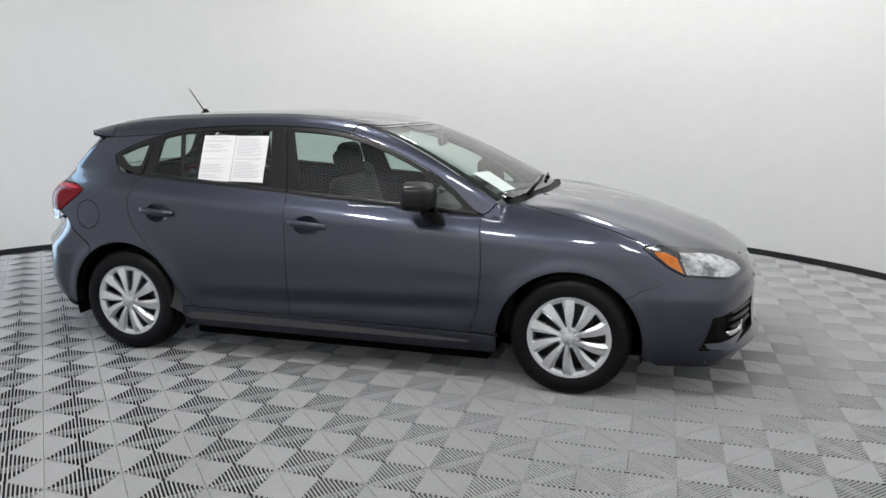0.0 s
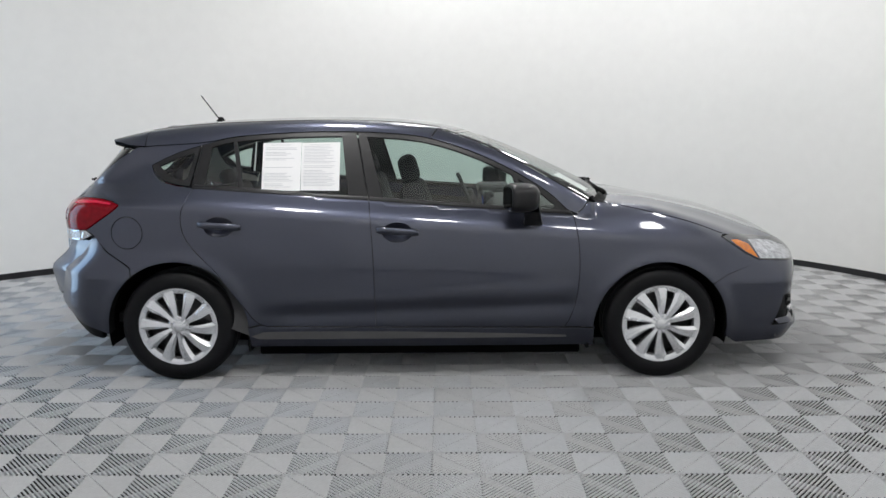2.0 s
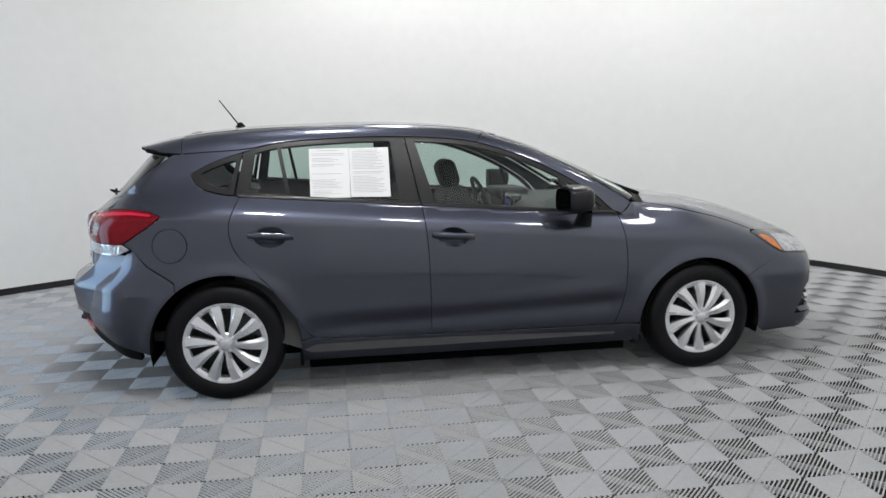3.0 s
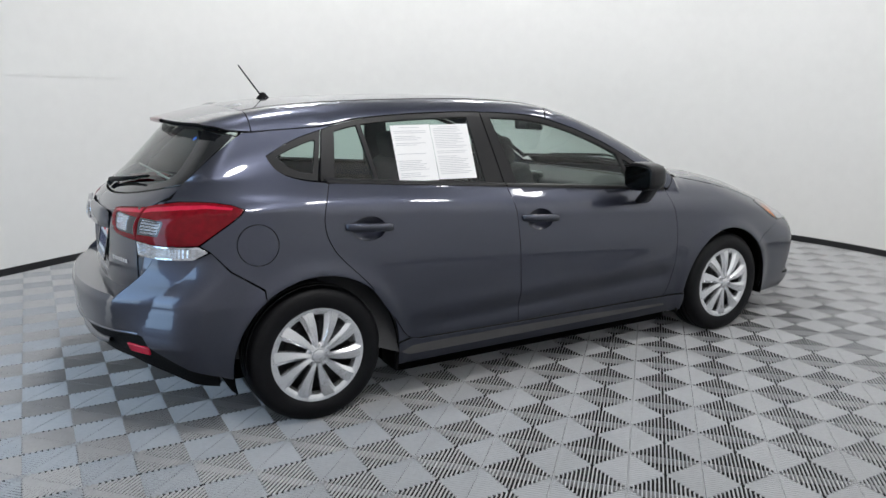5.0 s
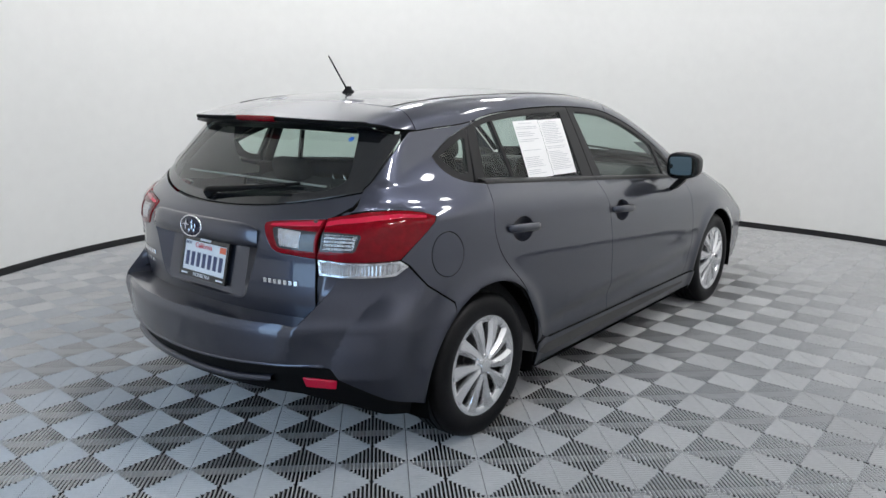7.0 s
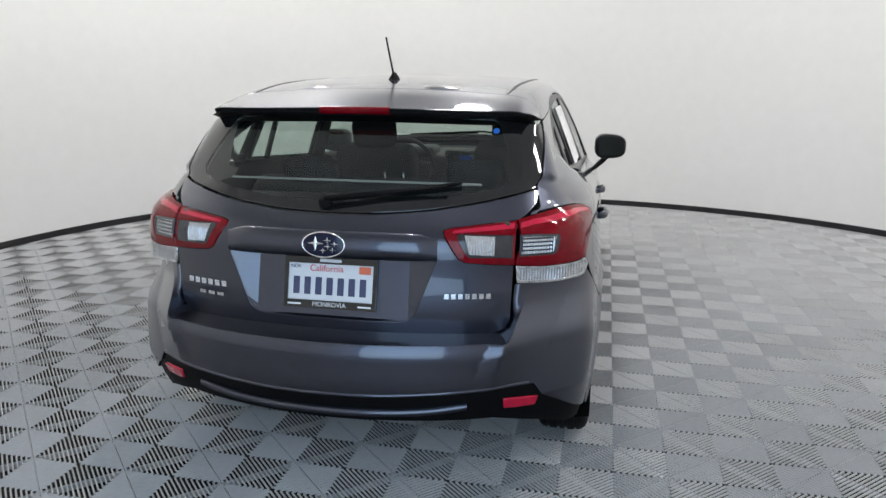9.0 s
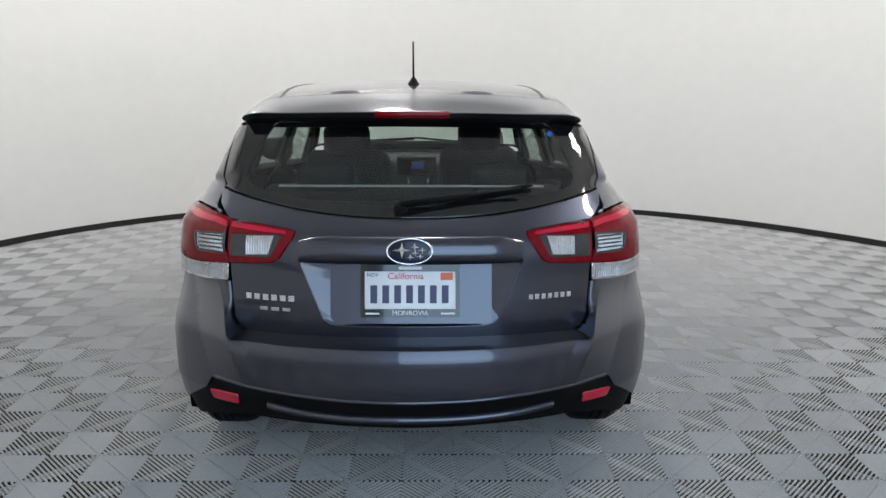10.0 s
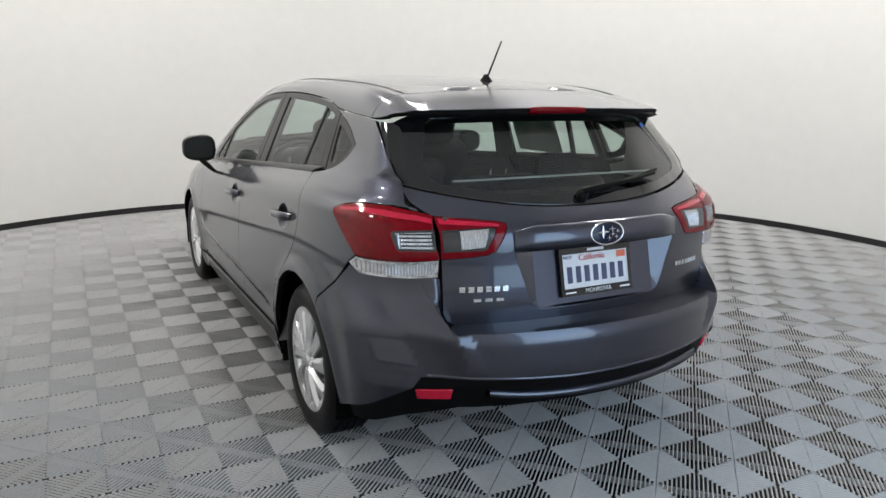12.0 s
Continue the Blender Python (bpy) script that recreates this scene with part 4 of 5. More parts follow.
ry = rail[0][1]
sp_poly = [*[(-0.208 + 0.015 * (y / 0.63) ** 2, y) for y in np.linspace(-0.60, 0.60, 22)], (-0.193, ry), (-0.25, ry - 0.004), (-0.30, ry - 0.012), (-0.345, ry - 0.032), *[(tail_x(y), y) for y in np.linspace(0.585, -0.585, 34)], (-0.345, 0.032 - ry), (-0.30, 0.012 - ry), (-0.25, 0.004 - ry), (-0.193, -ry)]
spoiler = part("spoiler", panel(proj_top, sp_poly, 1, "spoiler", 0.002, 0.035, (), 0.019), MAT_PAINT, car)


def spoiler_z(x, y):
    return float(proj_top(np.array([[x, y]]), "spoiler", 1)[0][2])


uv_, uf = [], []
for i, y in enumerate(np.linspace(-0.60, 0.60, 40)):
    x = tail_x(y) + 0.002
    z = spoiler_z(x, y)
    for dx, dz in ((0.004, -0.017), (0.03, -0.024), (0.17, -0.060)):
        uv_.append((x + dx, y, z + dz))
for i in range(39):
    for j in range(2):
        a = i * 3 + j
        uf.append((a, a + 1, a + 4, a + 3))
part("spoiler_underside", (uv_, uf), MAT_TRIM, spoiler)
lv, lf = [], []
for i, y in enumerate(np.linspace(-0.128, 0.128, 13)):
    x = tail_x(y)
    z = spoiler_z(x, y)
    for dx, dz in ((0.016, 0.0035), (-0.006, 0.001), (-0.009, -0.006), (-0.006, -0.017), (0.012, -0.023)):
        lv.append((x + dx, y, z + dz))
for i in range(12):
    for j in range(4):
        a = i * 5 + j
        lf.append((a, a + 1, a + 6, a + 5))
part("brake_light", (lv, lf), MAT_RED, spoiler, "red high brake light")

# ---- car: front ----
hl_poly = [rf_side(3.020, 0.788), rf_side(3.093, 0.797), rf_front(0.58, 0.770), rf_front(0.448, 0.738), rf_front(0.365, 0.708), rf_front(0.35, 0.688), rf_front(0.45, 0.660), rf_front(0.56, 0.647), rf_front(0.66, 0.640), rf_side(3.236, 0.660), rf_side(3.155, 0.698), rf_side(3.082, 0.746)]
amber = [rf_side(3.075, 0.768), rf_side(3.12, 0.766), rf_side(3.182, 0.742), rf_side(3.203, 0.705), rf_side(3.222, 0.670), rf_side(3.15, 0.708), rf_side(3.09, 0.752)]
bright = [rf_side(3.196, 0.759), rf_front(0.60, 0.748), rf_front(0.55, 0.738), rf_front(0.525, 0.70), rf_front(0.54, 0.668), rf_front(0.58, 0.658), rf_front(0.655, 0.650), rf_side(3.238, 0.667), rf_side(3.216, 0.705)]
fog = [rf_side(3.372, 0.462), rf_front(0.66, 0.478), rf_front(0.5, 0.490), rf_front(0.38, 0.490), rf_front(0.38, 0.325), rf_front(0.55, 0.315), rf_front(0.68, 0.292), rf_side(3.315, 0.286)]
grille = [(a, z) for a, z in [rf_front(0.0, 0.70), rf_front(0.30, 0.695), rf_front(0.385, 0.68), rf_front(0.36, 0.60), rf_front(0.28, 0.56), rf_front(0.0, 0.55)]]
grille_full = [*grille, *[(-a, z) for a, z in rev(grille[1:-1])]]
cx, cz, r = ARCH_FRONT
top_half = [rf_front(0.0, 0.742), rf_front(0.2, 0.741), rf_front(0.33, 0.726), *hl_poly[4:10]]
low_half = [rf_side(3.036, 0.588), *[rf_side(x, z) for x, z in arc_pts(cx, cz, r, 42, -8, 10)], rf_side(3.12, 0.185), rf_front(0.70, 0.195), rf_front(0.5, 0.205), rf_front(0.25, 0.205), rf_front(0.0, 0.205)]
half_f = [*top_half, *low_half]
full_f = [*half_f, *[(-a, z) for a, z in rev(half_f[1:-1])]]
fb = part("front_bumper", panel(round_front, full_f, 1, "body", 0.0022, 0.03, [fog, [(-a, z) for a, z in fog], grille_full], 0.03), MAT_PAINT, car)
part("grille", panel(round_front, grille_full, 1, "body", 0.0, 0.03, (), 0.02, -0.014), MAT_GLOSS, car, "gloss black grille")
for s in (-1, 1):
    hl = part("headlight", panel(round_front, hl_poly, s, "body", 0.0015, 0.025, [amber, bright], 0.02, 0.002), MAT_SMOKE, car, "clear headlight with amber corner")
    part("amber_lens", panel(round_front, amber, s, "body", 0.0, 0.02, (), 0.01, 0.0015), MAT_AMBER, hl, "amber lens")
    part("reflector_bowl", panel(round_front, bright, s, "body", 0.0, 0.02, (), 0.01, 0.0015), MAT_BOWL, hl, "bright reflector")
    pocket = part("fog_pocket", panel(round_front, fog, s, "body", -0.002, 0.03, (), 0.0, -0.035), MAT_PLASTIC, fb, "black intake insert")
    for z0 in (0.462, 0.425, 0.388):
        a0, a1 = rf_front(0.66, z0)[0], rf_front(0.40, z0)[0]
        part("slat", panel(round_front, [(a0, z0 - 0.007), (a0, z0 + 0.007), (a1, z0 + 0.007), (a1, z0 - 0.007)], s, "body", 0.0, 0.02, (), 0.02, -0.006), MAT_TRIM, pocket)
    fl = [rf_front(0.69, 0.372), rf_front(0.60, 0.365), rf_front(0.55, 0.40), rf_front(0.565, 0.352), rf_front(0.68, 0.350)]
    part("fog_trim", panel(round_front, fl, s, "body", 0.0, 0.02, (), 0.02, -0.004), MAT_CHROME, pocket, "bright fog lamp trim")
    # chin spoiler
cv, cf = [], []
for i, y in enumerate(np.linspace(-0.74, 0.74, 40)):
    e = max(0, abs(y) - 0.5)
    a = rf_front(abs(y), 0.235)[0]
    p = round_front(np.array([[a, 0.235]]), "body", 1)[0]
    for dx, dz in ((-0.02, 0.085), (0.030, 0.050), (0.036, 0.034), (-0.02, -0.020), (-0.12, -0.03)):
        cv.append((p[0] + dx * (1 - e * 1.5), math.copysign(p[1], y), p[2] + dz))
for i in range(39):
    for j in range(4):
        a = i * 5 + j
        cf.append((a, a + 5, a + 6, a + 1))
part("chin_spoiler", (cv, cf), MAT_PAINT, fb)

# ---- car: wheels ----
def wheel_parts():
    """Meshes of one wheel, outer face towards -y, middle of the tread at y = 0."""
    tyre = lathe([(0.205, -0.088), (0.222, -0.097), (0.235, -0.102), (0.262, -0.105), (0.285, -0.100), (0.300, -0.090), (0.309, -0.076),
                  (0.313, -0.060), (0.307, -0.058), (0.307, -0.050), (0.314, -0.048), (0.315, -0.022), (0.307, -0.020), (0.307, -0.010), (0.315, -0.008),
                  (0.315, 0.008), (0.307, 0.010), (0.307, 0.020), (0.315, 0.022), (0.314, 0.048), (0.307, 0.050), (0.307, 0.058), (0.313, 0.060), (0.309, 0.076), (0.300, 0.090), (0.262, 0.105), (0.222, 0.097), (0.205, 0.088)], 72)
    barrel = lathe([(0.0, -0.020), (0.10, -0.020), (0.12, -0.010), (0.185, -0.010), (0.192, -0.05), (0.204, -0.080), (0.207, -0.088), (0.205, 0.09), (0.19, 0.09)], 48)
    disc = lathe([(0.0, -0.035), (0.07, -0.036), (0.075, -0.030), (0.138, -0.030), (0.14, -0.022)], 40)
    cover_v, cover_f = lathe([(0.223, -0.082), (0.2225, -0.091), (0.219, -0.0945), (0.210, -0.0935), (0.198, -0.091), (0.188, -0.087), (0.183, -0.078), (0.181, -0.060)], 80)

    def add(vs, fs):
        k = len(cover_v)
        cover_v.extend(vs)
        cover_f.extend(tuple(k + i for i in f) for f in fs)

    blades = []
    for lean in (-0.10, 0.10):
        vs, rows = [], 9
        for i in range(rows):
            t = i / (rows - 1)
            r = 0.036 + t * (0.203 - 0.036)
            half = 0.0105 + 0.0265 * t
            if t > 0.9:
                half += 0.006 * (t - 0.9) / 0.1
            a = lean * (1 - t) ** 2 * 0.6 + 0.10 * t * t
            depth = -0.098 + 0.006 * t - 0.004 * math.sin(math.pi * t)
            for side_, dy in ((-1.0, 0.024), (-1.0, 0.008), (-0.90, 0.001), (0.35, -0.0035), (0.50, 0.0015), (1.0, 0.010), (1.0, 0.028)):
                s = side_ * half
                vs.append((r * math.cos(a) - s * math.sin(a), depth + dy, r * math.sin(a) + s * math.cos(a)))
        fs = []
        for i in range(rows - 1):
            for j in range(6):
                q = i * 7 + j
                fs.append((q, q + 1, q + 8, q + 7))
        blades.append((vs, fs))
    hub = lathe([(0.0, -0.108), (0.022, -0.1075), (0.029, -0.105), (0.031, -0.099), (0.035, -0.097), (0.052, -0.094), (0.058, -0.088), (0.058, -0.07)], 36)
    add(*hub)
    nut_v, nut_f = lathe([(0.0, -0.106), (0.0065, -0.105), (0.0085, -0.100), (0.0085, -0.085)], 10)
    return tyre, barrel, disc, (cover_v, cover_f), (nut_v, nut_f), blades


tyre_g, barrel_g, disc_g, cover_g, nut_g, blade_g = wheel_parts()
tyre_me, barrel_me, disc_me, cover_me, nut_me = (mesh_of(n, *g) for n, g in (("tyre", tyre_g), ("wheel", barrel_g), ("brake_disc", disc_g), ("wheel_cover", cover_g), ("wheel_nut", nut_g)))
for me, mat in ((tyre_me, MAT_TYRE), (barrel_me, MAT_STEEL), (disc_me, MAT_STEEL), (cover_me, MAT_SILVER), (nut_me, MAT_CHROME)):
    me.materials.append(mat)
    me.set_sharp_from_angle(angle=radians(38))
blade_me = [mesh_of("cover_blade", *g) for g in blade_g]
for me in blade_me:
    me.materials.append(MAT_SILVER)
    me.set_sharp_from_angle(angle=radians(38))
for wx, wy, turn_deg, spin in ((0.003, -0.757, 0, 8), (WHEELBASE, -0.757, 0, 20), (0.003, 0.757, 180, 30), (WHEELBASE, 0.757, 180, 3)):
    w = part("wheel", barrel_me, MAT_STEEL, car, m=pose(wx, wy, WHEEL_Z, 0, 0, turn_deg) @ pose(0, 0, 0, 0, spin, 0))
    part("tyre", tyre_me, MAT_TYRE, w, "black low-profile tyre")
    part("brake_disc", disc_me, MAT_STEEL, w)
    part("wheel_cover", cover_me, MAT_SILVER, w, "silver wheel cover rim and hub")
    for k in range(10):
        part("cover_blade", blade_me[k % 2], MAT_SILVER, w, m=pose(0, 0, 0, 0, -36 * k, 0))
    for k in range(5):
        a = radians(72 * k + 20)
        part("wheel_nut", nut_me, MAT_CHROME, w, m=pose(0.043 * math.cos(a), 0, 0.043 * math.sin(a)))

for s in (-1, 1):
    for cx, cz, r in (ARCH_REAR, ARCH_FRONT):
        v, f = [], []
        n = 30
        for i in range(n + 1):
            a = radians(-14 + 208 * i / n)
            for rr, y in ((r - 0.001, 0.862 if cx < 1 else 0.858), (r + 0.012, 0.80), (r + 0.012, 0.52), (0.02, 0.50)):
                v.append((cx + rr * math.cos(a), y * s, cz + rr * math.sin(a)))
        for i in range(n):
            for j in range(3):
                q = i * 4 + j
                f.append((q, q + 1, q + 5, q + 4))
        part("wheel_liner", (v, f), MAT_LINER, car)
    for fx in (0.392, 2.268):
        part("mud_flap", box_bm(fx - 0.008, fx + 0.008, min(s * 0.70, s * 0.852), max(s * 0.70, s * 0.852), 0.165 if fx < 1 else 0.175, 0.31, 0.004), MAT_PLASTIC, car)
part("underbody", box_bm(-0.30, 3.20, -0.50, 0.50, 0.130, 0.235, 0.01), MAT_LINER, car)
part("underbody", box_bm(0.43, 2.24, -0.78, 0.78, 0.128, 0.240, 0.01), MAT_LINER, car)
part("engine_block", box_bm(2.30, 3.25, -0.48, 0.48, 0.236, 0.70, 0.05), MAT_LINER, car)
part("bumper_core", box_bm(-0.70, -0.42, -0.55, 0.55, 0.38, 0.60, 0.05), MAT_LINER, car)
part("bumper_core", box_bm(3.26, 3.42, -0.50, 0.50, 0.24, 0.66, 0.05), MAT_LINER, car)



# ---- car: fittings on the outside ----
def flank(x, z, sgn, mode="body"):
    p = proj_side(np.array([[x, z]]), mode, sgn)
    return p[0], normals_at(p, mode)[0]


def handle(x_mid, z_mid, slope, sgn):
    v, f = [], []
    n = 22
    for i in range(n + 1):
        t = -1 + 2 * i / n
        x = x_mid + 0.116 * t
        z = z_mid + slope * 0.116 * t
        p, nr = flank(x, z, sgn)
        out = 0.006 + 0.030 * (1 - abs(t) ** 5)
        hh = 0.0185 * (1 - 0.25 * abs(t) ** 6)
        for du, dn in ((hh * 0.75, -0.014), (hh, -0.004), (hh * 0.72, 0.0035), (0, 0.005), (-hh * 0.72, 0.0035), (-hh, -0.004), (-hh * 0.75, -0.014)):
            q = p + nr * (out + dn)
            v.append((q[0], q[1], q[2] + du))
    for i in range(n):
        for j in range(7):
            a, b = i * 7 + j, i * 7 + (j + 1) % 7
            f.append((a, b, b + 7, a + 7) if sgn > 0 else (a, a + 7, b + 7, b))
    f.append(tuple(range(7)))
    f.append(tuple(n * 7 + k for k in range(7)))
    return v, f


def dish(x_mid, z_mid, rx, rz, deep, sgn):
    v, f = [], []
    rings, n = 5, 28
    tt = np.repeat(np.arange(rings + 1) / rings, n)
    aa = np.tile(2 * math.pi * np.arange(n) / n, rings + 1)
    uv = np.column_stack([x_mid + rx * (1 - tt * 0.999) * np.cos(aa), z_mid + rz * (1 - tt * 0.999) * np.sin(aa)])
    p = proj_side(uv, "body", sgn)
    p = p - normals_at(p, "body") * (0.001 + deep * np.sin(tt * math.pi / 2) ** 0.7)[:, None]
    v = [tuple(r) for r in p]
    for k in range(rings):
        for i in range(n):
            a, b = k * n + i, k * n + (i + 1) % n
            f.append((a, a + n, b + n, b))
    return v, f


for sgn in (-1, 1):
    doors = [o for o in car.children if o.name.split(".")[0] in ("rear_door", "front_door") and (o.data.vertices[0].co.y > 0) == (sgn > 0)]
    for d in doors:
        hx, hz = HANDLE_AT["rear_door" if d.name.startswith("rear") else "front_door"]
        part("handle_cup", dish(hx, hz - 0.006, CUP[0], CUP[1], 0.020, sgn), MAT_PAINT, d)
        part("door_handle", handle(hx, hz, -0.075, sgn), MAT_PAINT, d, "dark grey painted pull handle")
fuel_poly = arc_pts(*FUEL, 0, 354, 59)
part("fuel_flap", panel(proj_side, fuel_poly, -1, "body", 0.0030, 0.03), MAT_PAINT, car, "round fuel filler flap")


def rounded_shell(sx, sy, sz, power=2.6, nu=28, nv=18):
    v, f = [], []
    for i in range(nv + 1):
        b = -math.pi / 2 + math.pi * i / nv
        for j in range(nu):
            a = 2 * math.pi * j / nu
            e = 2 / power
            c = lambda q: math.copysign(abs(math.cos(q)) ** e, math.cos(q))
            s = lambda q: math.copysign(abs(math.sin(q)) ** e, math.sin(q))
            v.append((sx * c(b) * c(a), sy * c(b) * s(a), sz * s(b)))
    for i in range(nv):
        for j in range(nu):
            a, b = i * nu + j, i * nu + (j + 1) % nu
            f.append((a, b, b + nu, a + nu))
    return v, f


for sgn in (-1, 1):
    sv, sf = rounded_shell(0.118, 0.112, 0.082, 3.0)
    vv = []
    for x, y, z in sv:
        x = x if x > -0.060 else -0.060 - 0.012 * (y * sgn / 0.112)
        taper = 1 - 0.16 * (y * sgn / 0.112 + 1) / 2
        vv.append((x * (1 - 0.2 * (y * sgn / 0.112 + 1) / 2), y, z * taper + (0.008 if z > 0 else 0)))
    mirror = part("door_mirror", (vv, sf), MAT_TRIM, car, "black door mirror housing", m=pose(1.872, sgn * 0.925, 1.020, 0, 0, -6 * sgn) @ Matrix.Diagonal((1, 0.86, 0.96, 1)))
    gv, gf = rounded_shell(0.002, 0.096, 0.064, 4.0, 28, 8)
    part("mirror_glass", (gv, gf), MAT_MIRROR, mirror, "mirror glass", m=pose(-0.066, 0.0, 0.002, 0, 0, -5 * sgn))
    fv, ff = [], []
    for k, (x, y, z, a, b) in enumerate(((1.957, 0.822, 0.868, 0.052, 0.010), (1.952, 0.852, 0.895, 0.046, 0.018), (1.945, 0.888, 0.930, 0.042, 0.02), (1.935, 0.92, 0.965, 0.04, 0.02))):
        for dx, dz in ((-a, -b), (a, -b), (a, b), (-a, b)):
            fv.append((x + dx, y * sgn, z + dz))
    for k in range(3):
        for j in range(4):
            a, b = k * 4 + j, k * 4 + (j + 1) % 4
            ff.append((a, b, b + 4, a + 4) if sgn < 0 else (a, a + 4, b + 4, b))
    part("mirror_foot", (fv, ff), MAT_TRIM, car)


def rod(a, b, r0, r1, n=10):
    a, b = Vector(a), Vector(b)
    d = (b - a).normalized()
    u = d.orthogonal().normalized()
    w = d.cross(u)
    v = [p + (u * math.cos(2 * math.pi * i / n) + w * math.sin(2 * math.pi * i / n)) * r for p, r in ((a, r0), (b, r1)) for i in range(n)]
    f = [(i, (i + 1) % n, n + (i + 1) % n, n + i) for i in range(n)] + [tuple(range(n))[::-1], tuple(range(n, 2 * n))]
    return v, f


ant = part("antenna", rod((0.045, 0, 1.448), (-0.064, 0, 1.597), 0.0042, 0.0032), MAT_PLASTIC, car, "short black rod antenna")
part("antenna_base", lathe([(0.0, 0.030), (0.010, 0.028), (0.015, 0.018), (0.024, 0.006), (0.030, -0.004)], 20, "z"), MAT_PLASTIC, ant, m=pose(0.055, 0, 1.434) @ Matrix.Diagonal((1.25, 0.9, 1, 1)))


def on_rear(y, z, lift=0.0):
    p = proj_rear(np.array([[y, z]]), "body", 1)
    q = p[0] + normals_at(p, "body")[0] * lift
    return tuple(q)


wiper = part("rear_wiper", rod(on_rear(0.035, 1.035, 0.02), on_rear(-0.36, 1.075, 0.026), 0.013, 0.006), MAT_PLASTIC, car, "black rear wiper")
part("wiper_blade", rod(on_rear(-0.08, 1.048, 0.012), on_rear(-0.405, 1.094, 0.012), 0.008, 0.006), MAT_PLASTIC, wiper)
part("wiper_hub", lathe([(0.0, 0.022), (0.018, 0.02), (0.024, 0.0)], 18, "z"), MAT_PLASTIC, wiper, m=look(on_rear(0.035, 1.032, 0.004), (2, 0.035, -1.6)))
for x0, y0, x1, y1 in ((2.40, -0.55, 2.40, 0.02), (2.43, 0.02, 2.36, 0.52)):
    z0 = float(top_height(np.array(x0), np.array(abs(y0)))) + 0.018
    z1 = float(top_height(np.array(x1), np.array(abs(y1)))) + 0.012
    part("front_wiper", rod((x0, y0, z0), (x1, y1, z1), 0.011, 0.006), MAT_PLASTIC, car, "black windscreen wiper")
for s in (-1, 1):
    v, f = [], []
    xs = np.linspace(-0.19, 1.46, 40)
    for x in xs:
        y0 = 0.520 - 0.02 * ((x - 0.6) / 0.8) ** 2
        for dy, dz in ((-0.009, -0.003), (-0.006, 0.0022), (0.006, 0.0022), (0.009, -0.003)):
            z = float(top_height(np.array(x), np.array(y0 + dy)))
            p = proj_top(np.array([[x, y0 + dy]]), "glass", 1)[0]
            v.append((x, s * (y0 + dy), p[2] + dz))
    for i in range(39):
        for j in range(3):
            a = i * 4 + j
            f.append((a, a + 1, a + 5, a + 4) if s < 0 else (a, a + 4, a + 5, a + 1))
    part("roof_moulding", (v, f), MAT_TRIM, car)

part("window_sticker", panel(proj_rear, [(-0.492 + 0.011 * math.cos(k * math.pi / 6), 1.262 + 0.009 * math.sin(k * math.pi / 6)) for k in range(12)], 1, "body", 0.0, 0.02, (), 0.0, 0.001), MAT_DOT, rg, "small round blue sticker")
for s in (-1, 1):
    bump_v, bump_f = [], []
    for i in range(6):
        for j in range(24):
            a, r = 2 * math.pi * j / 24, 1 - i / 5
            x, y = -0.165 + 0.045 * r * math.cos(a), s * 0.25 + 0.085 * r * math.sin(a)
            z = float(proj_top(np.array([[x, y]]), "spoiler", 1)[0][2])
            bump_v.append((x, y, z - 0.002 + 0.009 * math.cos(r * math.pi / 2) ** 0.8))
    for i in range(5):
        for j in range(24):
            bump_f.append((i * 24 + j, i * 24 + (j + 1) % 24, (i + 1) * 24 + (j + 1) % 24, (i + 1) * 24 + j))
    part("roof_bump", (bump_v, bump_f), MAT_PAINT, spoiler)

# number plate and badges on the tailgate
lean = math.degrees(math.atan2(0.045, 0.2))
plate_m = pose(-0.7505, 0.003, 0.778, 0, 0, 0) @ pose(0, 0, 0, 0, lean, 0)     # face towards -x
plate = part("number_plate", box_bm(-0.002, 0.002, -0.152, 0.152, -0.076, 0.076), MAT_PLATE, car, "white number plate in a black frame", smooth=False, m=plate_m)
fv, ff = [], []
outer_, inner_ = [(-0.160, -0.086), (0.160, -0.086), (0.160, 0.083), (-0.160, 0.083)], [(-0.147, -0.060), (0.147, -0.060), (0.147, 0.062), (-0.147, 0.062)]
for x in (-0.007, 0.003):
    for y, z in (*outer_, *inner_):
        fv.append((x, y, z))
for i in range(4):
    j = (i + 1) % 4
    ff += [(i, 4 + i, 4 + j, j), (8 + i, 8 + j, 12 + j, 12 + i), (i, j, 8 + j, 8 + i), (4 + i, 12 + i, 12 + j, 4 + j)]
part("plate_frame", (fv, ff), MAT_GLOSS, plate, "black plate frame", smooth=False)


def mark(name, y, z, w, h, mat, parent, x=-0.0030, thick=0.0012, label=""):
    return part(name, box_bm(x - thick, x, y - w / 2, y + w / 2, z - h / 2, z + h / 2), mat, parent, label, smooth=False)


for k in range(7):
    mark("plate_mark", 0.118 - 0.0385 * k, -0.012, 0.022, 0.058, MAT_PLATE_INK, plate)


def lettering(name, text, size, mat, parent, y, z, x):
    cu = bpy.data.curves.new(name, "FONT")
    cu.body, cu.size, cu.extrude = text, size, 0.0006
    cu.align_x, cu.align_y = "CENTER", "CENTER"
    tmp = new("tmp", cu)
    me = bpy.data.meshes.new_from_object(tmp.evaluated_get(bpy.context.evaluated_depsgraph_get()))
    bpy.data.objects.remove(tmp)
    me.materials.clear()
    me.materials.append(mat)
    turn_m = Matrix(((0, 0, -1, 0), (-1, 0, 0, 0), (0, 1, 0, 0), (0, 0, 0, 1)))
    return part(name, me, mat, parent, m=Matrix.Translation((x, y, z)) @ turn_m)


